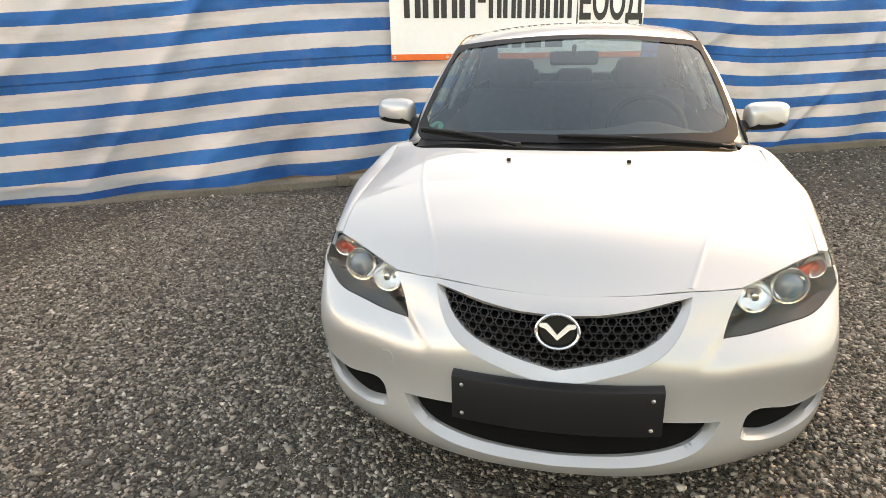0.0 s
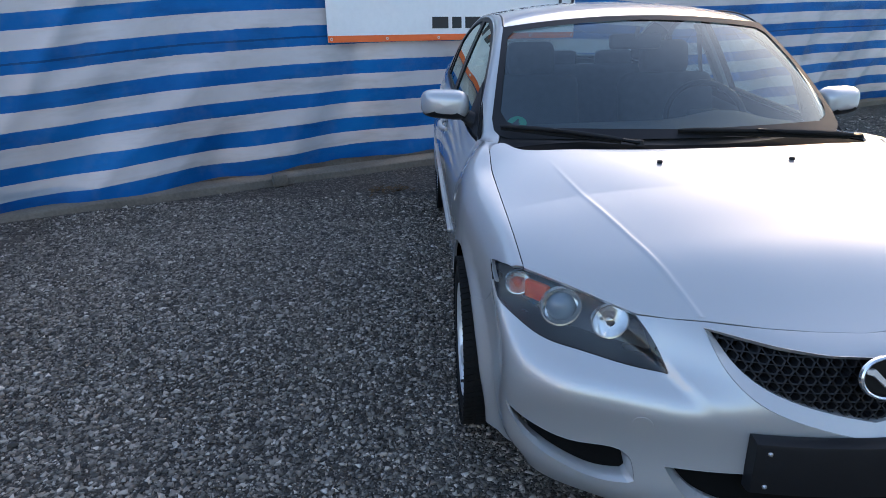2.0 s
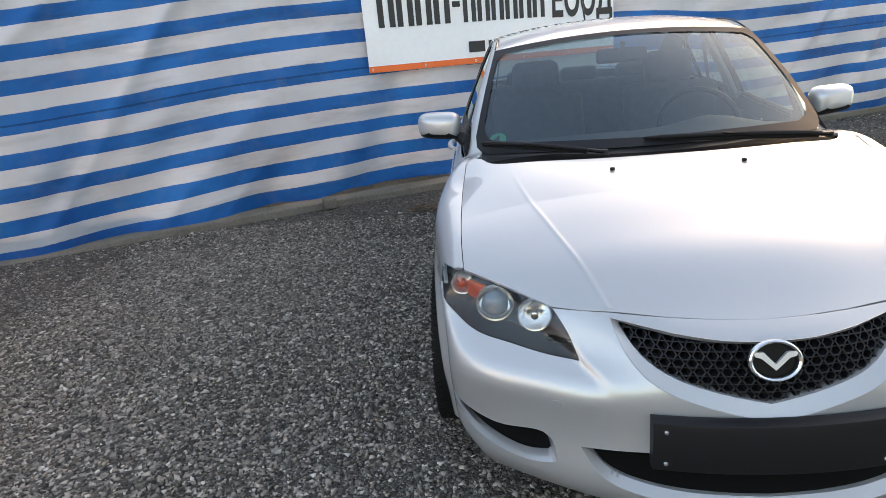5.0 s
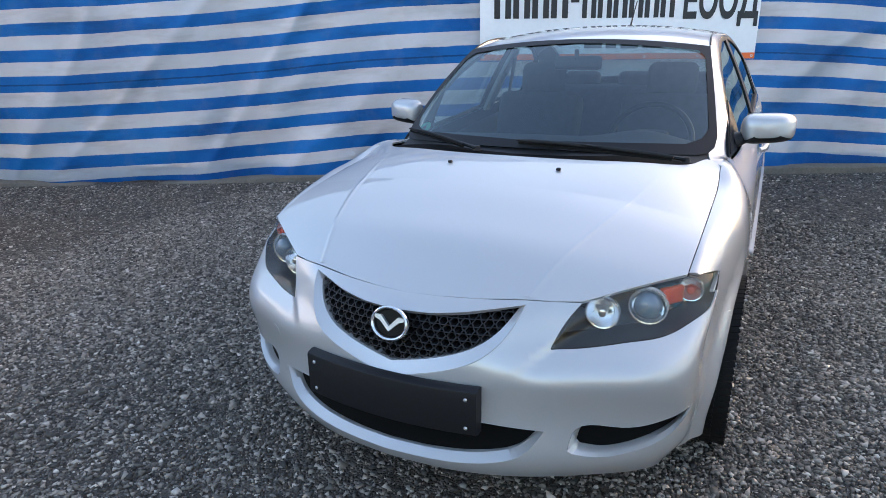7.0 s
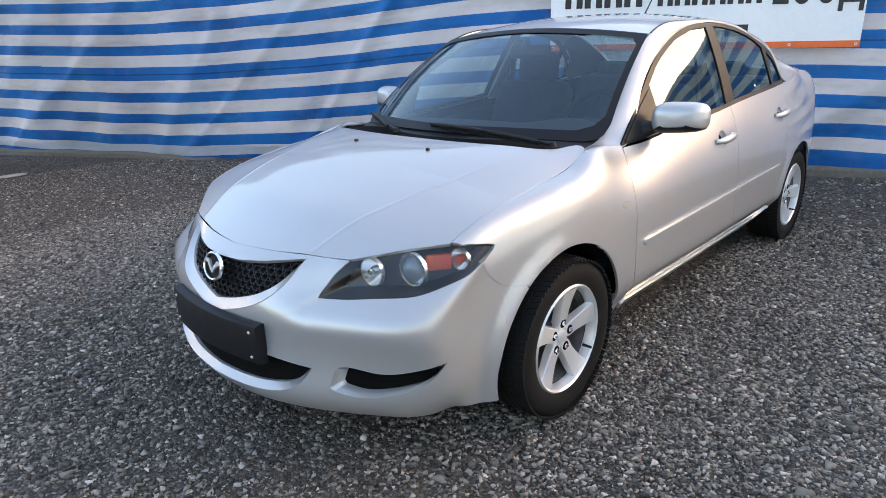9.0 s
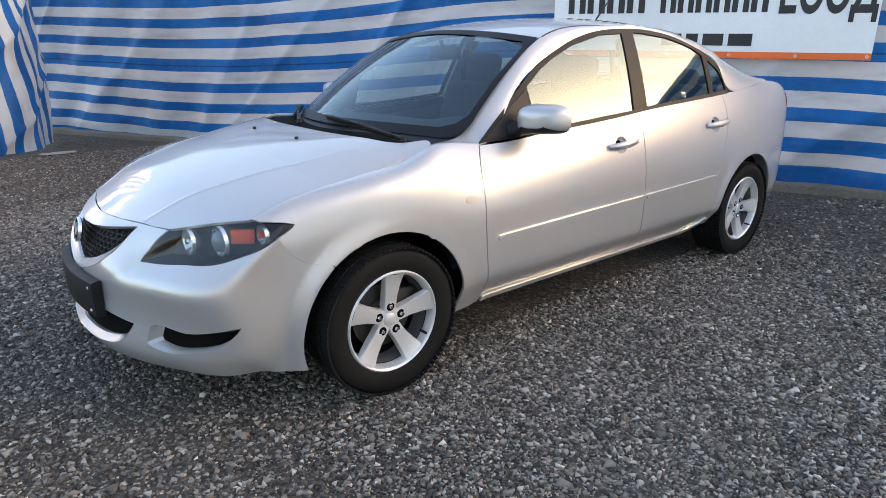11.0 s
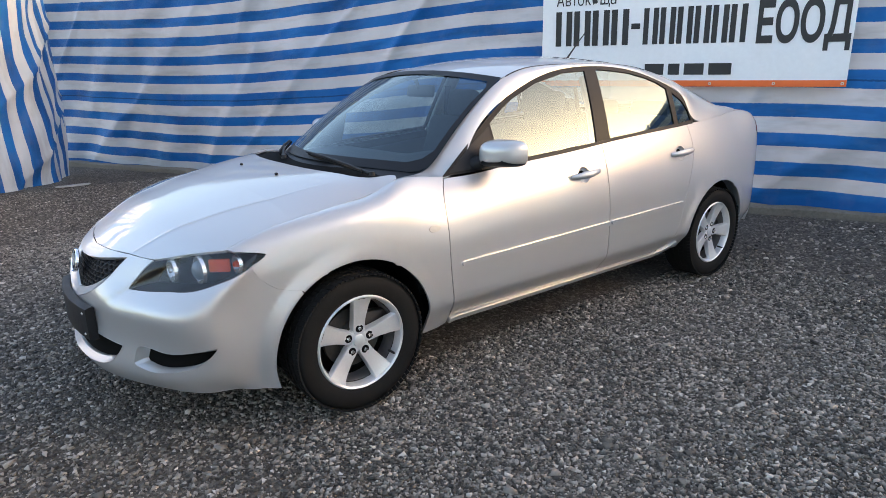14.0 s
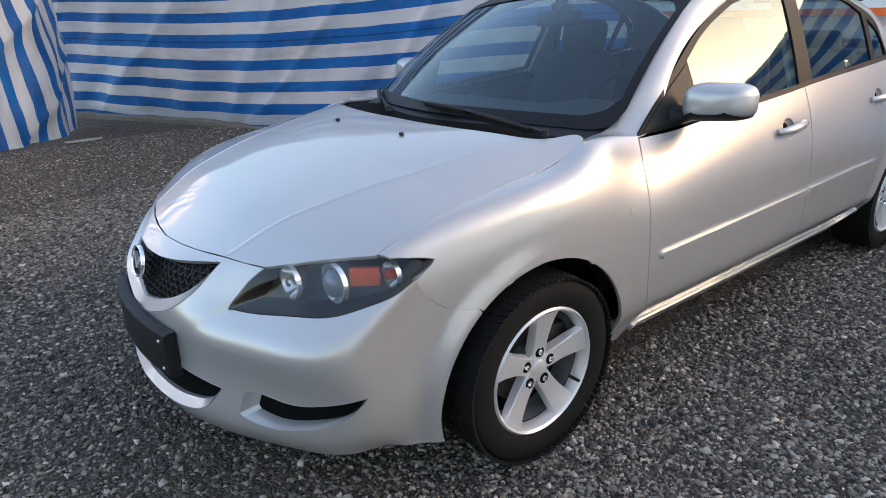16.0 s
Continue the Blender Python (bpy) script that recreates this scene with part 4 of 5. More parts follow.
for x, z in ((-0.24, 0.386), (-0.24, 0.47), (0.24, 0.386), (0.24, 0.47)):
    bm = bmesh.new()
    lathe(bm, [(0.0, 0.0045), (0.003, 0.004), (0.0055, 0.001), (0.0055, -0.003)], 12)
    part("screw", bm, SCREW, holder, m=Matrix.Translation((x, -0.906 + 0.030 * (x / 0.268) ** 2, z)) @ Matrix.Rotation(radians(-90), 4, "Z"))
# towing-eye cover on the bumper
tow = np.array(nose_line([("x", 0.475, 0.475)])[0]) * (-1, 1)
cap = [(tow[0] + 0.024 * math.cos(a), tow[1] + 0.021 * math.sin(a)) for a in np.linspace(0, 2 * math.pi, 28, endpoint=False)]
part("towing_eye_cover", sheet([cap], nose, 0.01, 0.004, lift=0.0015), PAINT, car, "round silver cap")

# ---- headlights ----
def bowl(r, depth, m, steps=28):
    bm = bmesh.new()
    lathe(bm, [(0.004, -depth), (r * 0.45, -depth * 0.85), (r * 0.8, -depth * 0.5), (r, 0.0), (r * 1.08, 0.001), (r * 1.1, -0.012)], steps, m)
    return bm


for sg in (1, -1):
    turn = (lambda d: d) if sg > 0 else mirrored
    house = part("headlight", turn(sheet([shrink(LAMP, 0.002)], nose, 0.015, 0.0, lift=-0.075)), LAMPGREY, car, "clear headlight with dark housing and amber section")
    lip = resample(shrink(LAMP, -0.002), 0.012)
    d0 = nose(lip) - 0
    k = len(lip)
    core = np.array((0.45, -0.2, 0.62))
    wall_in = d0 + (core - d0) * 0.22
    data = (np.concatenate([d0 - 0.003 * (d0 - core) / np.linalg.norm(d0 - core, axis=1)[:, None], wall_in]), [(i, (i + 1) % k, k + (i + 1) % k, k + i) for i in range(k)], None)
    part("housing_wall", turn(data), LAMPTRIM, house)
    part("lamp_lens", turn(sheet([shrink(LAMP, 0.0005)], nose, 0.012, 0.0, lift=-0.001)), LENS, house, "clear plastic lens")

    def unit(x, y, z):
        return Matrix.Translation((sg * x, y, z)) @ Matrix.Rotation(radians(-90 + sg * 3), 4, "Z")

    for nm, (x, y, z), r, depth, mat in (("high_beam", (0.514, -0.606, 0.652), 0.042, 0.05, REFLECTOR), ("projector_bezel", (0.619, -0.537, 0.662), 0.048, 0.03, REFLECTOR), ("turn_signal", (0.712, -0.430, 0.686), 0.031, 0.03, REFLECTOR)):
        part(nm, bowl(r, depth, None), mat, house, m=unit(x, y, z))
    bm = bmesh.new()
    lathe(bm, [(0.0, 0.018), (0.015, 0.016), (0.028, 0.009), (0.036, -0.002), (0.037, -0.012)], 28)
    part("projector_lens", bm, LENSBALL, house, "glass projector lens", unit(0.619, -0.542, 0.662))
    bm = bmesh.new()
    lathe(bm, [(0.0, 0.016), (0.010, 0.012), (0.014, 0.0), (0.012, -0.03)], 16)
    part("bulb_cap", bm, CHROME, house, m=unit(0.514, -0.599, 0.652))
    bm = bmesh.new()
    box(bm, (0.018, 0.076, 0.048), (0, 0, 0), 0.005)
    part("amber_reflector", bm, AMBER, house, "amber reflector", Matrix.Translation((sg * 0.668, -0.474, 0.680)) @ Matrix.Rotation(radians(-90 + sg * 53), 4, "Z"))
    bm = bmesh.new()
    lathe(bm, [(0.0, 0.012), (0.010, 0.008), (0.013, -0.006), (0.010, -0.02)], 16)
    part("indicator_bulb", bm, AMBER, house, m=unit(0.712, -0.430, 0.686))

# washer jets, wipers, aerial
for x in (-0.211, 0.211):
    bm = bmesh.new()
    box(bm, (0.016, 0.014, 0.011), (0, 0, 0.0045), 0.004)
    part("washer_jet", bm, BLACK, car, "black washer jet", Matrix.Translation((x, -0.035, float(hood(np.array([(x, -0.035)]))[0, 2]))))
for base, tip, piv in (((-0.26, 0.185, 0.942), (-0.655, 0.435, 0.958), (-0.20, 0.190, 0.920)), ((0.56, 0.200, 0.938), (-0.05, 0.245, 0.960), (0.60, 0.225, 0.918))):
    base, tip, piv = (np.array(p) for p in (base, tip, piv))
    mid = base * 0.45 + tip * 0.55
    bm = bmesh.new()
    tube(bm, [base + (tip - base) * t + np.array((0, 0, 0.006 * math.sin(math.pi * t))) for t in np.linspace(0, 1, 11)], [0.004] + [0.0065] * 9 + [0.003], 8, 1.3)
    blade = part("wiper", bm, BLACK, car, "black windscreen wiper")
    bm = bmesh.new()
    tube(bm, [base + (tip - base) * t + np.array((0, 0.008, -0.010)) for t in np.linspace(0.01, 0.99, 7)], 0.0035, 6, 2.2)
    part("wiper_rubber", bm, RUBBER, blade)
    up = np.array((0, -0.006, 0.010))
    bm = bmesh.new()
    tube(bm, [piv + up, piv * 0.6 + mid * 0.4 + up, mid + up], [0.012, 0.008, 0.006], 8, 0.7)
    part("wiper_arm", bm, GLOSSBLACK, blade)
    bm = bmesh.new()
    lathe(bm, [(0.0, 0.02), (0.012, 0.018), (0.016, 0.0)], 14, Matrix.Translation(piv) @ Matrix.Rotation(radians(-90), 4, "Y"))
    part("wiper_pivot", bm, BLACK, blade)
bm = bmesh.new()
tube(bm, [(0.0, 2.10, 1.375), (0.0, 2.13, 1.41), (0.0, 2.22, 1.50), (0.0, 2.30, 1.57)], [0.014, 0.006, 0.004, 0.003], 8)
part("aerial", bm, BLACK, car, "short black roof aerial")

# ---- door mirrors ----
for sg in (1, -1):
    up = 0.0 if sg > 0 else 0.020

    def egg(v, sg=sg, up=up, grow=1.0):
        th, ph = v[:, 0], v[:, 1]
        def pw(c, e):
            return np.sign(c) * np.abs(c) ** e
        x = pw(np.cos(th), 0.50) * pw(np.sin(ph), 0.52)
        z = pw(np.sin(th), 0.58) * pw(np.sin(ph), 0.52)
        y = -np.cos(ph)
        y = np.where(y > 0, y * 0.25, y)
        hz = np.where(z > 0, 0.064, 0.056) - 0.004 * x
        return np.c_[sg * (0.850 + 0.102 * grow * x), 0.772 + 0.085 * grow * y + 0.03 * x, 0.979 + up + hz * grow * z + 0.004 * x]
    th, ph = np.linspace(0, 2 * math.pi, 33), np.linspace(0.0, math.pi, 19)
    p, fc, _ = grid_data(egg, th, ph)
    mirror = part("door_mirror", (p, fc, None), PAINT, car, "silver door mirror on black base")
    bm = bmesh.new()
    tube(bm, [(sg * 0.715, 0.700, 0.930), (sg * 0.750, 0.720, 0.940 + up / 2), (sg * 0.79, 0.755, 0.952 + up)], [0.05, 0.034, 0.03], 14, 0.8)
    part("mirror_base", bm, BLACK, mirror)
    p, fc, _ = grid_data(lambda v, egg=egg: egg(v, grow=1.03), np.linspace(1.2 * math.pi, 1.8 * math.pi, 17), np.linspace(0.25, 2.6, 15))
    part("mirror_lower_trim", (p, fc, None), BLACK, mirror, "black plastic underside of the mirror")
    bm = bmesh.new()
    lathe(bm, [(0.0, 0.0), (0.05, 0.0), (0.052, -0.004)], 28)
    bmesh.ops.scale(bm, vec=(1, 1.6, 0.98), verts=bm.verts)
    part("mirror_glass", bm, CHROME, mirror, "mirror glass", Matrix.Translation((sg * 0.850, 0.796, 0.979 + up)) @ Matrix.Rotation(radians(90 + sg * 15), 4, "Z"))
    bm = bmesh.new()
    lp = [(0.535, 0.905), (0.815, 0.922), (0.815, 1.085), (0.70, 1.02)]
    part("mirror_sail", (lambda d: d if sg > 0 else mirrored(d))(sheet([lp], green, 0.03, 0.006, lift=0.004)), BLACK, mirror)

# ---- wheels ----
def tyre_bm():
    bm = bmesh.new()
    prof = [(0.195, 0.0), (0.202, 0.012), (0.225, 0.024), (0.255, 0.028), (0.282, 0.024), (0.296, 0.014), (0.304, -0.004), (0.305, -0.02)]
    prof = [(0.195 + (r - 0.195) * 0.935, x) for r, x in prof]
    full = [(r, x * 0.85 + 0.068) for r, x in prof] + [(0.2983, 0.02), (0.2983, -0.02)] + [(r, -x * 0.85 - 0.068) for r, x in prof[::-1]]
    lathe(bm, full, 64)
    return bm


def tread_bm():
    """Tread blocks and shoulder lugs round the tyre."""
    bm = bmesh.new()
    k = 84
    for i in range(k):
        for x, w, off in ((-0.077, 0.034, 0), (-0.036, 0.030, 0.5), (0.0, 0.024, 0), (0.036, 0.030, 0.5), (0.077, 0.034, 0)):
            a = 2 * math.pi * (i + off) / k
            rot = Matrix.Rotation(a, 4, "X")
            drop = 0.0035 if abs(x) > 0.07 else 0
            m = rot @ Matrix.Translation((x, 0, 0.2983 - drop)) @ Matrix.Rotation(radians(14 if x > 0 else -14), 4, "Z") @ Matrix.Diagonal((w, 0.0185, 0.007, 1))
            bmesh.ops.create_cube(bm, size=1, matrix=m)
    return bm


def rim_bm():
    bm = bmesh.new()
    lathe(bm, [(0.203, 0.072), (0.206, 0.080), (0.200, 0.086), (0.193, 0.080), (0.186, 0.060), (0.185, 0.045)], 64)
    return bm


def spoke_bm():
    bm = bmesh.new()
    rows = []
    for r, w, x, d in ((0.020, 0.018, 0.052, 0.03), (0.050, 0.0275, 0.054, 0.03), (0.075, 0.0275, 0.056, 0.03), (0.10, 0.029, 0.058, 0.028), (0.15, 0.036, 0.066, 0.024), (0.178, 0.042, 0.073, 0.018), (0.190, 0.046, 0.078, 0.012)):
        rows.append([bm.verts.new((xx, yy, r)) for xx, yy in ((x - d, -w * 1.12), (x - 0.003, -w), (x, -w * 0.93), (x + 0.001, 0), (x, w * 0.93), (x - 0.003, w), (x - d, w * 1.12))])
    for a, b in zip(rows, rows[1:]):
        for i in range(6):
            bm.faces.new((a[i], a[i + 1], b[i + 1], b[i]))
    return bm


tyre_me = part("tyre", tyre_bm(), RUBBER)
tread_me = part("tread", tread_bm(), RUBBER, smooth=False)
rim_me = part("rim", rim_bm(), ALLOY, sharp=0.35)
spoke_me = part("spoke", spoke_bm(), ALLOY, sharp=0.35)
bm = bmesh.new()
lathe(bm, [(0.0, 0.050), (0.040, 0.051), (0.052, 0.046), (0.056, 0.02)], 40)
hub_me = part("hub", bm, ALLOY)
bm = bmesh.new()
lathe(bm, [(0.1825, 0.044), (0.179, 0.0), (0.176, -0.07), (0.200, -0.085)], 48)
barrel_me = part("rim_barrel", bm, BARREL)
bm = bmesh.new()
lathe(bm, [(0.0, 0.062), (0.020, 0.061), (0.026, 0.058), (0.028, 0.050)], 28)
cap_me = part("centre_cap", bm, ALLOY)
bm = bmesh.new()
lathe(bm, [(0.0, 0.064), (0.006, 0.064), (0.0105, 0.056), (0.0115, 0.044)], 6)
nut_me = part("lug_nut", bm, CHROME)
# black disc on the spoke face, painting the shade round each nut
bm = bmesh.new()
lathe(bm, [(0.0, 0.0562), (0.0165, 0.0562), (0.0180, 0.0545), (0.0185, 0.046)], 20)
seat_me = part("lug_shade", bm, VOID)
bm = bmesh.new()
lathe(bm, [(0.05, 0.0), (0.132, 0.0), (0.132, -0.022), (0.05, -0.022)], 40)
lathe(bm, [(0.0, 0.03), (0.06, 0.028), (0.075, 0.005)], 30)
disc_me = part("brake_disc", bm, STEEL)
bm = bmesh.new()
tube(bm, [(0.060, 0, 0), (0.095, 0, 0.004)], [0.006, 0.005], 8)
valve_me = part("valve_stem", bm, BLACK)
bm = bmesh.new()
box(bm, (0.05, 0.16, 0.09), (0.0, 0, 0), 0.015)
caliper_me = part("brake_caliper", bm, STEEL)
# black disc closing the rim, added as the shade seen between the spokes
bm = bmesh.new()
lathe(bm, [(0.0, -0.045), (0.172, -0.045), (0.176, -0.02)], 40)
back_me = part("wheel_shade_disc", bm, VOID)
masters = (barrel_me, spoke_me, hub_me, tyre_me, tread_me, rim_me, cap_me, nut_me, seat_me, disc_me, valve_me, caliper_me, back_me)
for ya, turn_deg in ((0.0, -5), (2.64, -22)):
    for sg in (1, -1):
        wm = Matrix.Translation((sg * 0.752, ya, HUB_Z)) @ Matrix.Rotation(0 if sg > 0 else math.pi, 4, "Z") @ Matrix.Rotation(radians(turn_deg), 4, "X") @ Matrix.Diagonal((1, 0.968, 0.968, 1))
        wheel = part("wheel", rim_me.data, None, car, "five-spoke alloy wheel", wm)
        part("tyre", tyre_me.data, None, wheel, "black rubber tyre")
        part("tread", tread_me.data, None, wheel)
        part("rim_barrel", barrel_me.data, None, wheel)
        part("hub", hub_me.data, None, wheel)
        part("centre_cap", cap_me.data, None, wheel)
        part("brake_disc", disc_me.data, None, wheel)
        part("wheel_shade_disc", back_me.data, None, wheel)
        part("brake_caliper", caliper_me.data, None, wheel, m=Matrix.Translation((-0.01, 0.12, 0.06)))
        part("valve_stem", valve_me.data, None, wheel, m=Matrix.Rotation(radians(-116), 4, "X") @ Matrix.Translation((0, 0, 0.165)))
        for i in range(5):
            spot = Matrix.Rotation(2 * math.pi * (i + 0.0) / 5, 4, "X") @ Matrix.Translation((0, 0, 0.054))
            part("spoke", spoke_me.data, None, wheel, m=Matrix.Rotation(2 * math.pi * i / 5, 4, "X"))
            part("lug_nut", nut_me.data, None, wheel, m=spot)
            part("lug_shade", seat_me.data, None, wheel, m=spot)
for ob in masters:
    bpy.data.objects.remove(ob)

# ---- cabin ----
def seat(name, x, y, label, w=0.25):
    """A front seat: cushion, backrest, headrest on two posts."""
    bm = bmesh.new()
    box(bm, (2 * w, 0.50, 0.16), (x, y, 0.46), 0.05, segs=3)
    base = part("seat_cushion", bm, CLOTH, car, label)
    bm = bmesh.new()
    m = Matrix.Translation((x, y + 0.30, 0.76)) @ Matrix.Rotation(radians(-20), 4, "X")
    box(bm, (2 * w, 0.15, 0.62), bevel=0.06, m=m, segs=3)
    part("backrest", bm, CLOTH, base)
    bm = bmesh.new()
    m = Matrix.Translation((x, y + 0.43, 1.13)) @ Matrix.Rotation(radians(-12), 4, "X")
    box(bm, (0.26, 0.10, 0.18), bevel=0.045, m=m, segs=3)
    part("headrest", bm, CLOTH, base)
    for dx in (-0.06, 0.06):
        bm = bmesh.new()
        tube(bm, [(x + dx, y + 0.40, 1.00), (x + dx, y + 0.42, 1.08)], 0.007)
        part("headrest_post", bm, STEEL, base)


seat("front_seat", -0.36, 1.10, "dark grey cloth front seat")
seat("front_seat", 0.36, 1.10, "dark grey cloth front seat")
bm = bmesh.new()
box(bm, (1.24, 0.52, 0.18), (0, 2.05, 0.46), 0.05, segs=3)
bench = part("rear_bench", bm, CLOTH, car, "dark grey cloth rear bench")
bm = bmesh.new()
box(bm, (1.24, 0.16, 0.62), bevel=0.06, m=Matrix.Translation((0, 2.36, 0.74)) @ Matrix.Rotation(radians(-22), 4, "X"), segs=3)
part("backrest", bm, CLOTH, bench)
for x in (-0.38, 0.0, 0.38):
    bm = bmesh.new()
    box(bm, (0.25, 0.09, 0.13), bevel=0.035, m=Matrix.Translation((x, 2.50, 1.06)), segs=3)
    part("headrest", bm, CLOTH, bench)
bm = bmesh.new()
box(bm, (1.26, 0.36, 0.03), (0, 2.72, 1.0), 0.01)
part("parcel_shelf", bm, TRIM, car)
bm = bmesh.new()
box(bm, (1.36, 2.2, 0.03), (0, 1.5, 0.37), 0.01)
part("cabin_floor", bm, TRIM, car)


def dash_at(v):
    x, s = v[:, 0], v[:, 1]
    prof = spline([0, 0.15, 0.35, 0.5, 0.6, 0.75, 0.95], np.array([(0.40, 0.905), (0.55, 0.920), (0.74, 0.915), (0.84, 0.87), (0.87, 0.78), (0.88, 0.65), (0.86, 0.48)]))(s)
    hump = 0.045 * np.exp(-((x - 0.36) / 0.17) ** 2) * np.exp(-((s - 0.36) / 0.15) ** 2)
    return np.c_[x, prof[:, 0] + 0.05 * (x / 0.66) ** 2, prof[:, 1] + hump - 0.02 * (x / 0.66) ** 2]


dash = part("dashboard", sheet([[(-0.665, 0), (0.665, 0), (0.665, 0.95), (-0.665, 0.95)]], dash_at, 0.04, 0, core=np.array((0, 0.5, 0.3))), TRIM, car, "dark grey dashboard")
bm = bmesh.new()
n, k = 40, 10
wheel_m = Matrix.Translation((0.36, 0.93, 0.88)) @ Matrix.Rotation(radians(62), 4, "X")
ring = [[bm.verts.new(((0.185 + 0.015 * math.cos(b)) * math.cos(a), (0.185 + 0.015 * math.cos(b)) * math.sin(a), 0.015 * math.sin(b))) for b in (2 * math.pi * j / k for j in range(k))] for a in (2 * math.pi * i / n for i in range(n))]
for i in range(n):
    for j in range(k):
        bm.faces.new((ring[i][j], ring[(i + 1) % n][j], ring[(i + 1) % n][(j + 1) % k], ring[i][(j + 1) % k]))
steer = part("steering_wheel", bm, BLACK, car, "black steering wheel", wheel_m)
bm = bmesh.new()
box(bm, (0.16, 0.13, 0.05), (0, -0.005, -0.01), 0.025, segs=3)
part("steering_hub", bm, TRIM, steer)
for a in (0, 180, 250, 290):
    bm = bmesh.new()
    box(bm, (0.12, 0.03, 0.014), bevel=0.005, m=Matrix.Rotation(radians(a), 4, "Z") @ Matrix.Translation((0.125, 0, -0.006)))
    part("steering_spoke", bm, TRIM, steer)
bm = bmesh.new()
tube(bm, [(0.36, 0.95, 0.86), (0.36, 0.80, 0.77)], 0.035, 12)
part("steering_column", bm, TRIM, car)
bm = bmesh.new()
box(bm, (0.23, 0.035, 0.065), bevel=0.015, m=Matrix.Translation((0, 0.93, 1.235)) @ Matrix.Rotation(radians(-12), 4, "X"), segs=3)
rv = part("rear_view_mirror", bm, BLACK, car, "black rear-view mirror")
bm = bmesh.new()
tube(bm, [(0, 0.915, 1.25), (0, 0.90, 1.295)], 0.010)
part("mirror_stalk", bm, BLACK, rv)
part("headliner", sheet([both_halves([(0, 0.99), (0.52, 1.03), (0.50, 1.45), (0.495, 1.9), (0.48, 2.2), (0, 2.23)])], roof, 0.08, 0, lift=-0.03), TRIMGREY, car, "pale grey headliner")
for sg in (1, -1):
    turn = (lambda d: d) if sg > 0 else mirrored
    dp = [(0.55, 0.30), (2.28, 0.30), (2.28, 0.985), (1.6, 0.945), (0.55, 0.875)]
    part("door_card", turn(sheet([dp], side, 0.08, 0, lift=-0.09)), TRIM, car, "dark grey door lining")
    bp = [(1.50, 0.95), (1.62, 0.95), (1.675, 1.31), (1.575, 1.31)]
    part("pillar_trim", turn(sheet([bp], green, 0.05, 0.02, lift=-0.03)), TRIMGREY, car, "pale grey pillar lining")
    part("pillar_trim", turn(sheet([[(0.05, 0.01), (0.86, 0.01), (0.86, 0.07), (0.05, 0.07)]], rail, 0.03, 0, lift=-0.02)), TRIMGREY, car)
    part("pillar_trim", turn(sheet([[(2.0, 0.0), (2.85, 0.0), (2.85, 0.08), (2.0, 0.08)]], rail, 0.03, 0, lift=-0.02)), TRIM, car)
    bm = bmesh.new()
    tube(bm, [(sg * 0.555, 1.56, 1.24), (sg * 0.60, 1.57, 1.0), (sg * 0.62, 1.56, 0.6)], 0.022, 6, 0.15)
    part("seat_belt", bm, BLACK, car)

# ---- ground ----
bm = bmesh.new()
bmesh.ops.create_grid(bm, x_segments=60, y_segments=60, size=15)
far = bmesh.ops.extrude_edge_only(bm, edges=[e for e in bm.edges if e.is_boundary])
for el in far["geom"]:
    if isinstance(el, bmesh.types.BMVert):
        el.co.x, el.co.y = el.co.x * 60, el.co.y * 60
for vt in bm.verts:
    if abs(vt.co.x) < 14 and abs(vt.co.y) < 14:
        vt.co.z = 0.012 * noise.noise((vt.co.x * 0.8, vt.co.y * 0.8, 0)) - 0.004
ground = tagged(part("ground", bm, GROUND), "grey crushed-stone gravel yard", "ground", kind="structure")

# ---- striped tarpaulin fences ----
WALL_ANGLE = math.atan(0.5)
WALL_U, WALL_N = Vector((math.cos(WALL_ANGLE), math.sin(WALL_ANGLE), 0)), Vector((math.sin(WALL_ANGLE), -math.cos(WALL_ANGLE), 0))
WALL_0 = Vector((0, 4.68, 0))


# height of the seam and of the hem along the back fence
seam_z = spline([-11.5, -9.4, -7.55, -6.5, -5.1, -3.97, -3.3, -2.85, -2.0, -0.6, 0.8, 1.4, 1.95, 3.5, 8.3], [1.20, 1.167, 1.105, 1.095, 1.137, 1.205, 1.262, 1.287, 1.312, 1.308, 1.28, 1.25, 1.205, 1.20, 1.24])
hem_z = spline([-11.5, -9.4, -7.7, -6.5, -5.1, -4.2, -2.9, -2.0, -0.9, 0.8, 1.9, 8.3], [0.06, 0.06, 0.05, 0.014, 0.012, 0.03, 0.095, 0.125, 0.12, 0.055, 0.04, 0.08])


def band(v):
    """Stripe count at v metres above the seam: whole numbers begin a blue band."""
    if v >= 0:
        return (v - 0.13) / 0.2475
    return float(np.interp(-v, [0, 0.165, 0.305, 0.42, 0.56, 0.675, 0.815, 0.945, 1.06, 1.3], [-0.54, -1, -1.54, -2, -2.54, -3, -3.54, -4, -4.54, -5.2]))


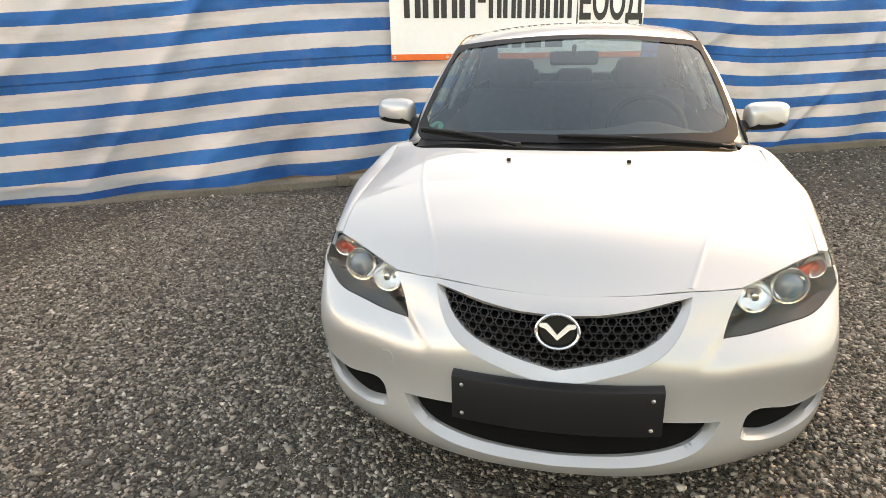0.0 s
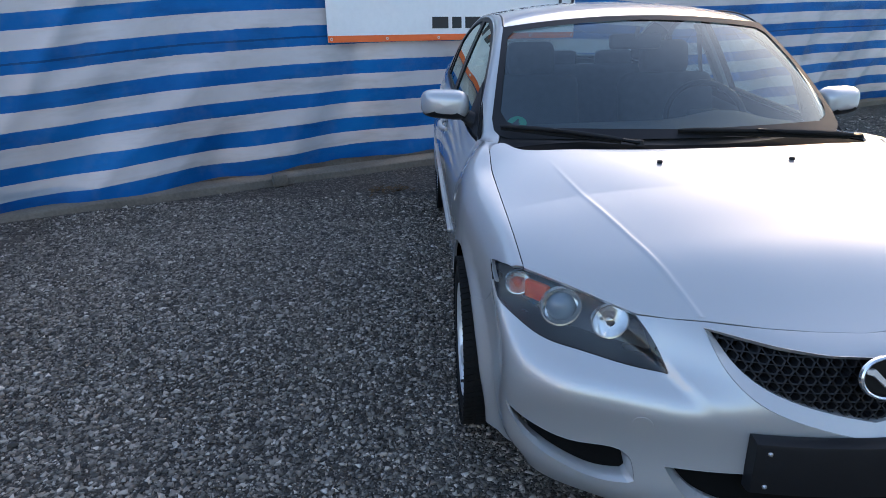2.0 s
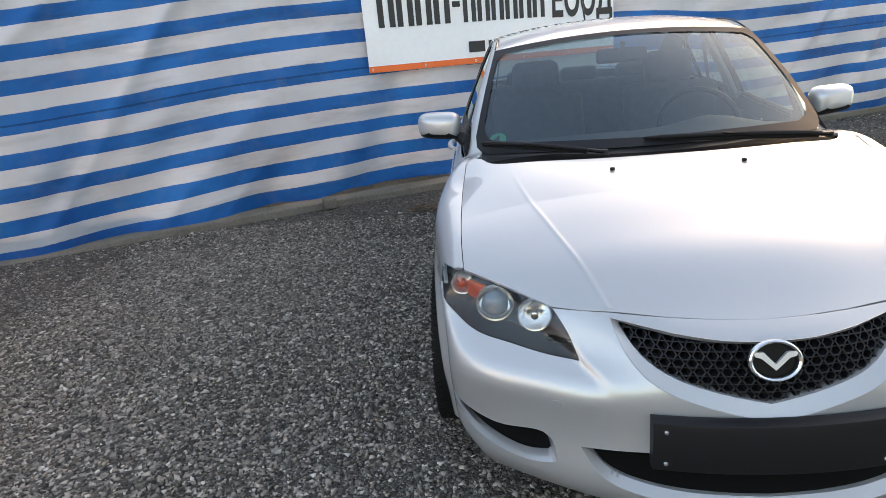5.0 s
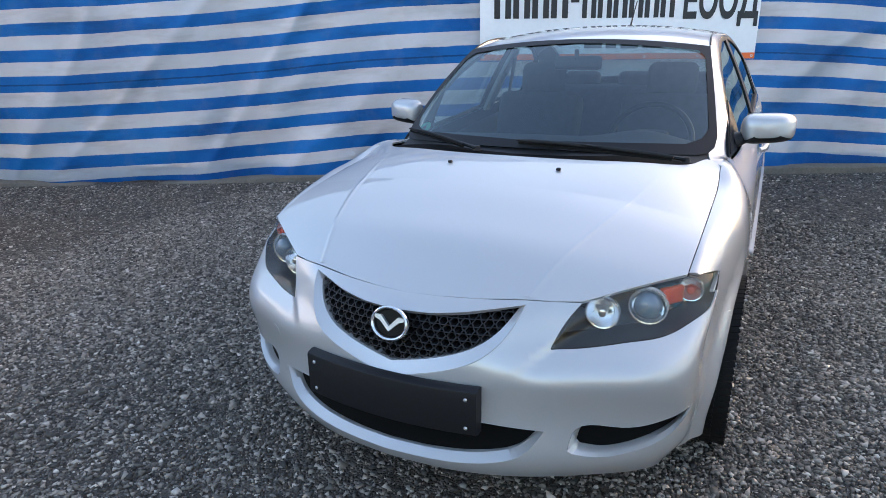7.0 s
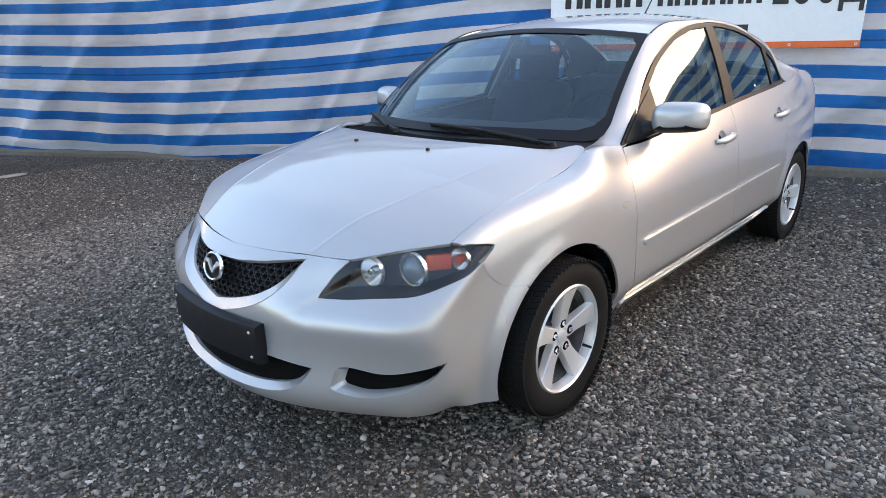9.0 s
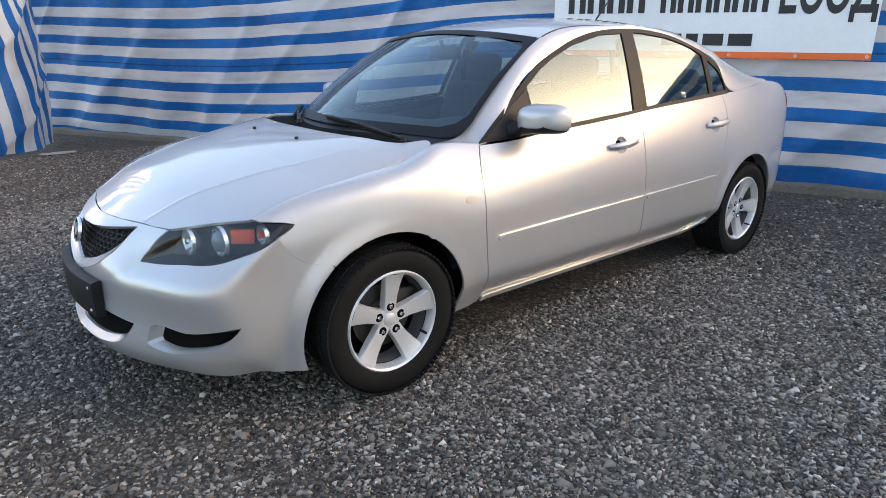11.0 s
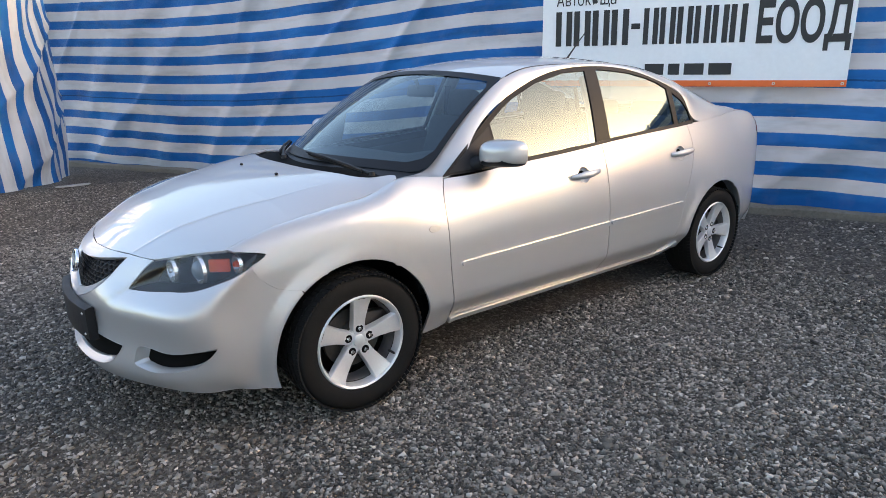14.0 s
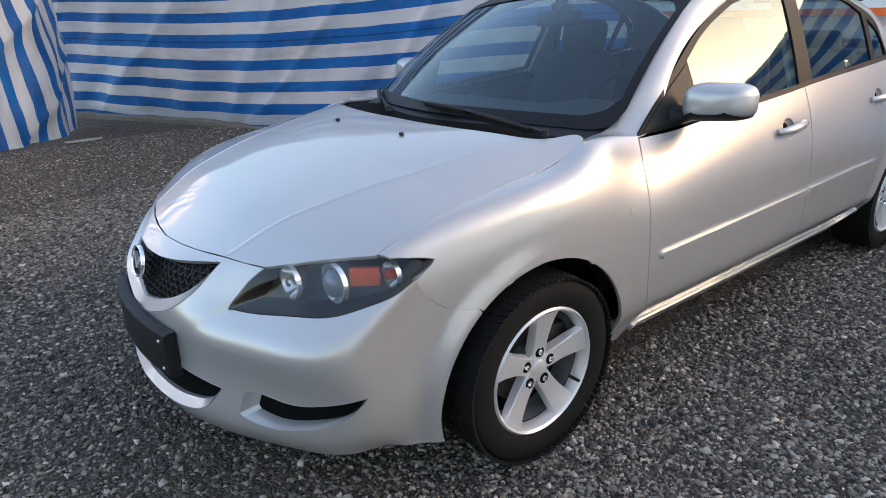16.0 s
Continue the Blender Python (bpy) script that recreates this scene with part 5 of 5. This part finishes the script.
def tarp_wall(name, path, hem, height, label, vertical=False, seed=0.0, folds=1.0, first=None, step=0.06, cloth=TARP):
    """A hung sheet of striped cloth along a plan path, with folds, sag and a wavy hem; UV holds the cloth's own measure."""
    pts = curve_through([tuple(p) for p in path], 30)
    run = np.r_[0, np.cumsum(np.linalg.norm(np.diff(pts, axis=0), axis=1))]
    L = run[-1]
    nu, nv = int(L / step) + 1, int((height - hem) / step) + 1
    verts, uvs = [], []
    for i in range(nu):
        u = L * i / (nu - 1)
        at = np.array([np.interp(u, run, pts[:, k]) for k in (0, 1)])
        ahead = np.array([np.interp(min(u + 0.02, L), run, pts[:, k]) - np.interp(max(u - 0.02, 0), run, pts[:, k]) for k in (0, 1)])
        ahead /= np.linalg.norm(ahead)
        nx, ny = ahead[1], -ahead[0]
        h0 = (hem + 0.025 * noise.noise((u * 0.7, seed, 3.0)) if vertical else float(hem_z(u + first))) + 0.018 * noise.noise((u * 3.1, seed, 5.0))
        for j in range(nv):
            t = j / (nv - 1)
            z = h0 + (height - h0) * t
            broad = noise.noise((u * 0.35, z * 0.5, seed)) * 0.10
            diag = noise.noise((u * 1.6 - z * 1.4, z * 0.6 + u * 0.25, seed + 7)) * 0.095
            ridge = 0.07 * (1 - abs(noise.noise((u * 0.8 - z * 0.85, z * 0.25 + u * 0.1, seed + 17)))) ** 10
            fine = noise.noise((u * 4.0 - z * 2.0, z * 2.2, seed + 13)) * 0.022
            if vertical:
                hang = 0.030 * noise.noise((u * 6.5 + z * 0.8, z * 1.1, seed + 51)) + 0.018 * noise.noise((u * 13 - z * 3.0, z * 4.0, seed + 57)) + 0.05 * math.sin(u * 7.5 + 2 * noise.noise((u * 0.8, z * 0.4, seed))) * (1.1 - t)
            else:
                hang = 0.045 * math.sin(u * 5.1 + 1.7 * noise.noise((u, 0, seed))) * (1 - t) ** 2
            off = folds * (broad + diag + fine + hang + ridge)
            if not vertical:
                off = 0.08 * math.tanh(off / 0.08)
            verts.append((at[0] + nx * off, at[1] + ny * off, z))
            sag = 0.008 * noise.noise((u * 1.7, z * 1.5, seed + 31))
            uvs.append((z + sag, (u + 0.6) / 0.25 + 3 * sag) if vertical else (u, band(z - float(seam_z(u + first)) + sag)))
    faces = [(i * nv + j, (i + 1) * nv + j, (i + 1) * nv + j + 1, i * nv + j + 1) for i in range(nu - 1) for j in range(nv - 1)]
    me = mesh_of(name, (verts, faces, None), cloth)
    layer = me.uv_layers.new(name="cloth")
    idx = np.zeros(len(me.loops), int)
    me.loops.foreach_get("vertex_index", idx)
    layer.data.foreach_set("uv", np.array(uvs)[idx].ravel())
    ob = new(name, me)
    return tagged(ob, label, "tarpaulin fence", kind="structure")


def on_wall(u, z, out=0.0):
    p = WALL_0 + WALL_U * u + WALL_N * out
    return Vector((p.x, p.y, z))


wl0, wl1 = on_wall(-11.5, 0), on_wall(8.3, 0)
tarp_wall("wall_back", [(wl0.x, wl0.y), (0, 4.68), (wl1.x, wl1.y)], 0.05, 2.75, "blue and white horizontally striped tarpaulin fence, creased", seed=1.0, first=-11.5, step=0.045)
tarp_wall("wall_left", [(-4.6, -5.0), (-5.7, -2.4), (-6.22, -0.88), (-6.42, -0.42), (-6.85, -0.05), (-7.5, 0.1)], 0.04, 2.75, "blue and white vertically striped tarpaulin sheet, hanging loose", vertical=True, seed=4.0, folds=0.8, step=0.045)
tarp_wall("wall_right", [(7.35, 8.75), (6.6, 6.5), (4.0, -2.5)], 0.06, 2.6, "blue and white vertically striped tarpaulin fence, sunlit from behind", vertical=True, seed=9.0, cloth=BACKLIT_TARP)

# concrete footing under the fence, with blocks
bm = bmesh.new()
steps = 90
rows = []
for i in range(steps + 1):
    u = -11.5 + 19.8 * i / steps
    j = 0.015 * noise.noise((u * 2.0, 0, 40))
    h = 0.065 + 0.02 * noise.noise((u * 1.3, 0, 44)) - 0.075 * math.exp(-((u + 5.6) / 1.2) ** 2)
    # unseen raised back added to stop sun slipping under the hem
    rows.append([bm.verts.new(on_wall(u, z, o)) for o, z in ((0.13 + j, -0.03), (0.12 + j, h - 0.012), (0.105 + j, h), (-0.10, h), (-0.105, 0.19), (-0.22, 0.19), (-0.22, -0.03))])
for a, b in zip(rows, rows[1:]):
    for k in range(6):
        bm.faces.new((a[k], a[k + 1], b[k + 1], b[k]))
tagged(part("footing", bm, CONCRETE), "weathered concrete footing strip under the fence, with an added unseen raised back", "concrete footing", kind="structure")
for u in (-2.52,):
    bm = bmesh.new()
    box(bm, (0.12, 0.09, 0.10), bevel=0.012, m=Matrix.Translation(on_wall(u, 0.055, 0.16)) @ Matrix.Rotation(WALL_ANGLE, 4, "Z"))
    tagged(part("wooden_block", bm, CONCRETE), "small dark weathered block against the concrete footing", "block")

# ---- banner ----
banner_top = 2.25


def banner_at(v):
    u, z = v[:, 0], v[:, 1]
    w = np.array([0.012 * noise.noise((a * 1.2, b * 1.0, 60)) + 0.005 * noise.noise((a * 4, b * 3, 61)) for a, b in zip(u, z)])
    out = 0.11 + w
    return np.c_[WALL_0.x + WALL_U.x * u + WALL_N.x * out, WALL_0.y + WALL_U.y * u + WALL_N.y * out, z - 0.028 * (u + 1.97) / 2.68]


FAR_CORE = np.array((0, 60.0, 1.0))
B0, B1, BZ = -1.975, 0.680, 1.165
sign = tagged(new("banner"), "white vinyl banner with black writing and an orange stripe", "banner")
part("banner_sheet", sheet([[(B0, BZ), (B1, BZ), (B1, banner_top), (B0, banner_top)]], banner_at, 0.08, 0.002, core=FAR_CORE), WHITEPVC, sign)
part("orange_stripe", sheet([[(B0, BZ), (B1, BZ), (B1, BZ + 0.055), (B0, BZ + 0.055)]], banner_at, 0.08, 0, core=FAR_CORE, lift=0.004), ORANGE, sign)


def bar(u0, z0, u1, z1, name="printed_bar"):
    part(name, sheet([[(u0, z0), (u1, z0), (u1, z1), (u0, z1)]], banner_at, 0.1, 0, core=FAR_CORE, lift=0.004), INK, sign)


# the firm's name as plain upright bars, a pair for each letter
def name_bars(u0, u1, count):
    pitch = (u1 - u0) / count
    for k in range(count):
        for o in (0.0, 0.58):
            bar(u0 + (k + o) * pitch, 1.545, u0 + (k + o + 0.31) * pitch, 1.865)


name_bars(-1.84, -1.12, 4)
bar(-1.115, 1.685, -1.035, 1.735)
name_bars(-1.005, -0.115, 6)
# the telephone number as plain bars
for u0, u1 in ((-0.97, -0.80), (-0.76, -0.66), (-0.62, -0.45), (-0.41, -0.22)):
    bar(u0, 1.27, u1, 1.37)


def lettering(text, u, z, size, squeeze, bold, name="lettering"):
    cu = bpy.data.curves.new(name, "FONT")
    cu.body, cu.size, cu.offset = text, size, bold
    tmp = new(name, cu)
    bpy.context.view_layer.update()
    me = bpy.data.meshes.new_from_object(tmp.evaluated_get(bpy.context.evaluated_depsgraph_get()))
    bpy.data.objects.remove(tmp)
    co = np.zeros(len(me.vertices) * 3)
    me.vertices.foreach_get("co", co)
    co = co.reshape(-1, 3)
    uv = np.c_[u + co[:, 0] * squeeze, z + co[:, 1]]
    p = banner_at(uv) + np.array(WALL_N) * 0.005
    me.vertices.foreach_set("co", p.ravel())
    me.materials.clear()
    me.materials.append(INK)
    ob = new(name, me)
    ob.parent = sign
    return ob


lettering("ЕООД", -0.06, 1.545, 0.45, 0.55, 0.014)
lettering("Автокъща", -1.84, 1.915, 0.15, 0.80, 0.0)
for u in np.linspace(B0 + 0.03, B1 - 0.03, 6):
    bm = bmesh.new()
    lathe(bm, [(0.006, 0.0), (0.007, 0.003), (0.012, 0.003), (0.013, 0.0)], 14)
    p = banner_at(np.array([(u, BZ + 0.027)]))[0] + np.array(WALL_N) * 0.005
    part("eyelet", bm, SCREW, sign, m=Matrix.Translation(p) @ Matrix.Rotation(WALL_ANGLE - radians(90), 4, "Z"))

# ---- loose gravel: crushed stones strewn over the yard ----
def strewn(count, x0, x1, y0, y1, r0, r1, rng):
    x, y = rng.uniform(x0, x1, count), rng.uniform(y0, y1, count)
    r = r0 * (r1 / r0) ** (rng.random(count) ** 2.0)
    keep = ~((np.abs(x) < 0.62) & (y > 0.1) & (y < 3.2)) & (y < 4.50 + 0.5 * x)
    return x[keep], y[keep], r[keep]


rng = np.random.default_rng(7)
patches = [strewn(150000, -3.4, 3.4, -1.6, 2.4, 0.0042, 0.0130, rng), strewn(46000, 0.6, 3.4, -0.4, 3.2, 0.0042, 0.0130, rng), strewn(36000, -3.6, -0.6, -0.6, 3.0, 0.0042, 0.0130, rng),
           strewn(30000, -6.3, -2.0, -1.6, 3.0, 0.005, 0.0135, rng), strewn(9000, 0.6, 6.0, 2.2, 6.5, 0.008, 0.018, rng), strewn(1800, -3.4, 3.4, -1.6, 3.2, 0.013, 0.022, rng)]
sx, sy, sr = (np.concatenate([p[k] for p in patches]) for k in range(3))
count = len(sx)
sz = np.array([0.012 * noise.noise((a * 0.8, b * 0.8, 0)) for a, b in zip(sx, sy)]) - 0.004
base = np.array([(1.0, 0.1, 0.55), (-0.55, 0.85, 0.5), (-0.5, -0.9, 0.55), (1.15, -0.1, -0.5), (-0.7, 1.0, -0.5), (-0.65, -1.0, -0.5)])
tri = np.array([(0, 1, 2), (5, 4, 3), (0, 3, 4), (0, 4, 1), (1, 4, 5), (1, 5, 2), (2, 5, 3), (2, 3, 0)])
pts = base[None] * rng.uniform(0.75, 1.1, (count, 6, 1)) + rng.normal(0, 0.16, (count, 6, 3))
tilt, spin = rng.normal(0, 0.35, count), rng.uniform(0, 2 * math.pi, count)
pts = pts * sr[:, None, None] * np.c_[rng.uniform(0.8, 1.45, count), rng.uniform(0.7, 1.0, count), rng.uniform(0.6, 1.0, count)][:, None]
ct, st, cs, ss = np.cos(tilt)[:, None], np.sin(tilt)[:, None], np.cos(spin)[:, None], np.sin(spin)[:, None]
px_, py_, pz_ = pts[..., 0], pts[..., 1] * ct - pts[..., 2] * st, pts[..., 1] * st + pts[..., 2] * ct
pts = np.stack([px_ * cs - py_ * ss + sx[:, None], px_ * ss + py_ * cs + sy[:, None], pz_ + (sz + sr * 0.22)[:, None]], -1)
me = bpy.data.meshes.new("gravel")
nf = count * 8
me.vertices.add(count * 6)
me.loops.add(nf * 3)
me.polygons.add(nf)
me.vertices.foreach_set("co", pts.reshape(-1).astype(np.float32))
me.loops.foreach_set("vertex_index", (tri[None] + (np.arange(count) * 6)[:, None, None]).reshape(-1).astype(np.int32))
me.polygons.foreach_set("loop_start", (np.arange(nf) * 3).astype(np.int32))
me.update(calc_edges=True)
me.materials.append(STONE)
tagged(new("gravel", me), "loose grey crushed stones covering the yard", "gravel", kind="stuff")

# ---- litter on the ground ----
bm = bmesh.new()
vs = [bm.verts.new((-6.30 + 0.07 * math.cos(a) * (1 + 0.3 * noise.noise((a, 0, 3))), -0.03 + 0.20 * math.sin(a), 0.012 + 0.008 * noise.noise((a, 1, 3)))) for a in np.linspace(0, 2 * math.pi, 12, endpoint=False)]
face = bm.faces.new(vs)
low = bmesh.ops.extrude_face_region(bm, geom=[face])
bmesh.ops.translate(bm, vec=(0, 0, 0.012), verts=[v for v in low["geom"] if isinstance(v, bmesh.types.BMVert)])
tagged(part("scrap_sheet", bm, PALE, smooth=False), "flat pale scrap lying on the gravel by the fence", "scrap")
leaf_rng = random.Random(5)
bm = bmesh.new()
for k in range(70):
    c = Vector((-1.24 + leaf_rng.gauss(0, 0.10), 3.12 + leaf_rng.gauss(0, 0.05), 0.012 + 0.02 * leaf_rng.random()))
    m = Matrix.Translation(c) @ Euler((leaf_rng.uniform(-0.6, 0.6), leaf_rng.uniform(-0.6, 0.6), leaf_rng.uniform(0, 6))).to_matrix().to_4x4()
    loop = [(-0.022, 0, 0), (-0.006, 0.010, 0.004), (0.012, 0.008, 0.002), (0.022, 0, 0.005), (0.010, -0.009, 0.001), (-0.008, -0.010, 0.004)]
    bm.faces.new([bm.verts.new(m @ Vector(p)) for p in loop])
tagged(part("dry_leaves", bm, DRYLEAF, smooth=False), "small heap of brown dry leaves on the gravel", "leaves", kind="stuff")
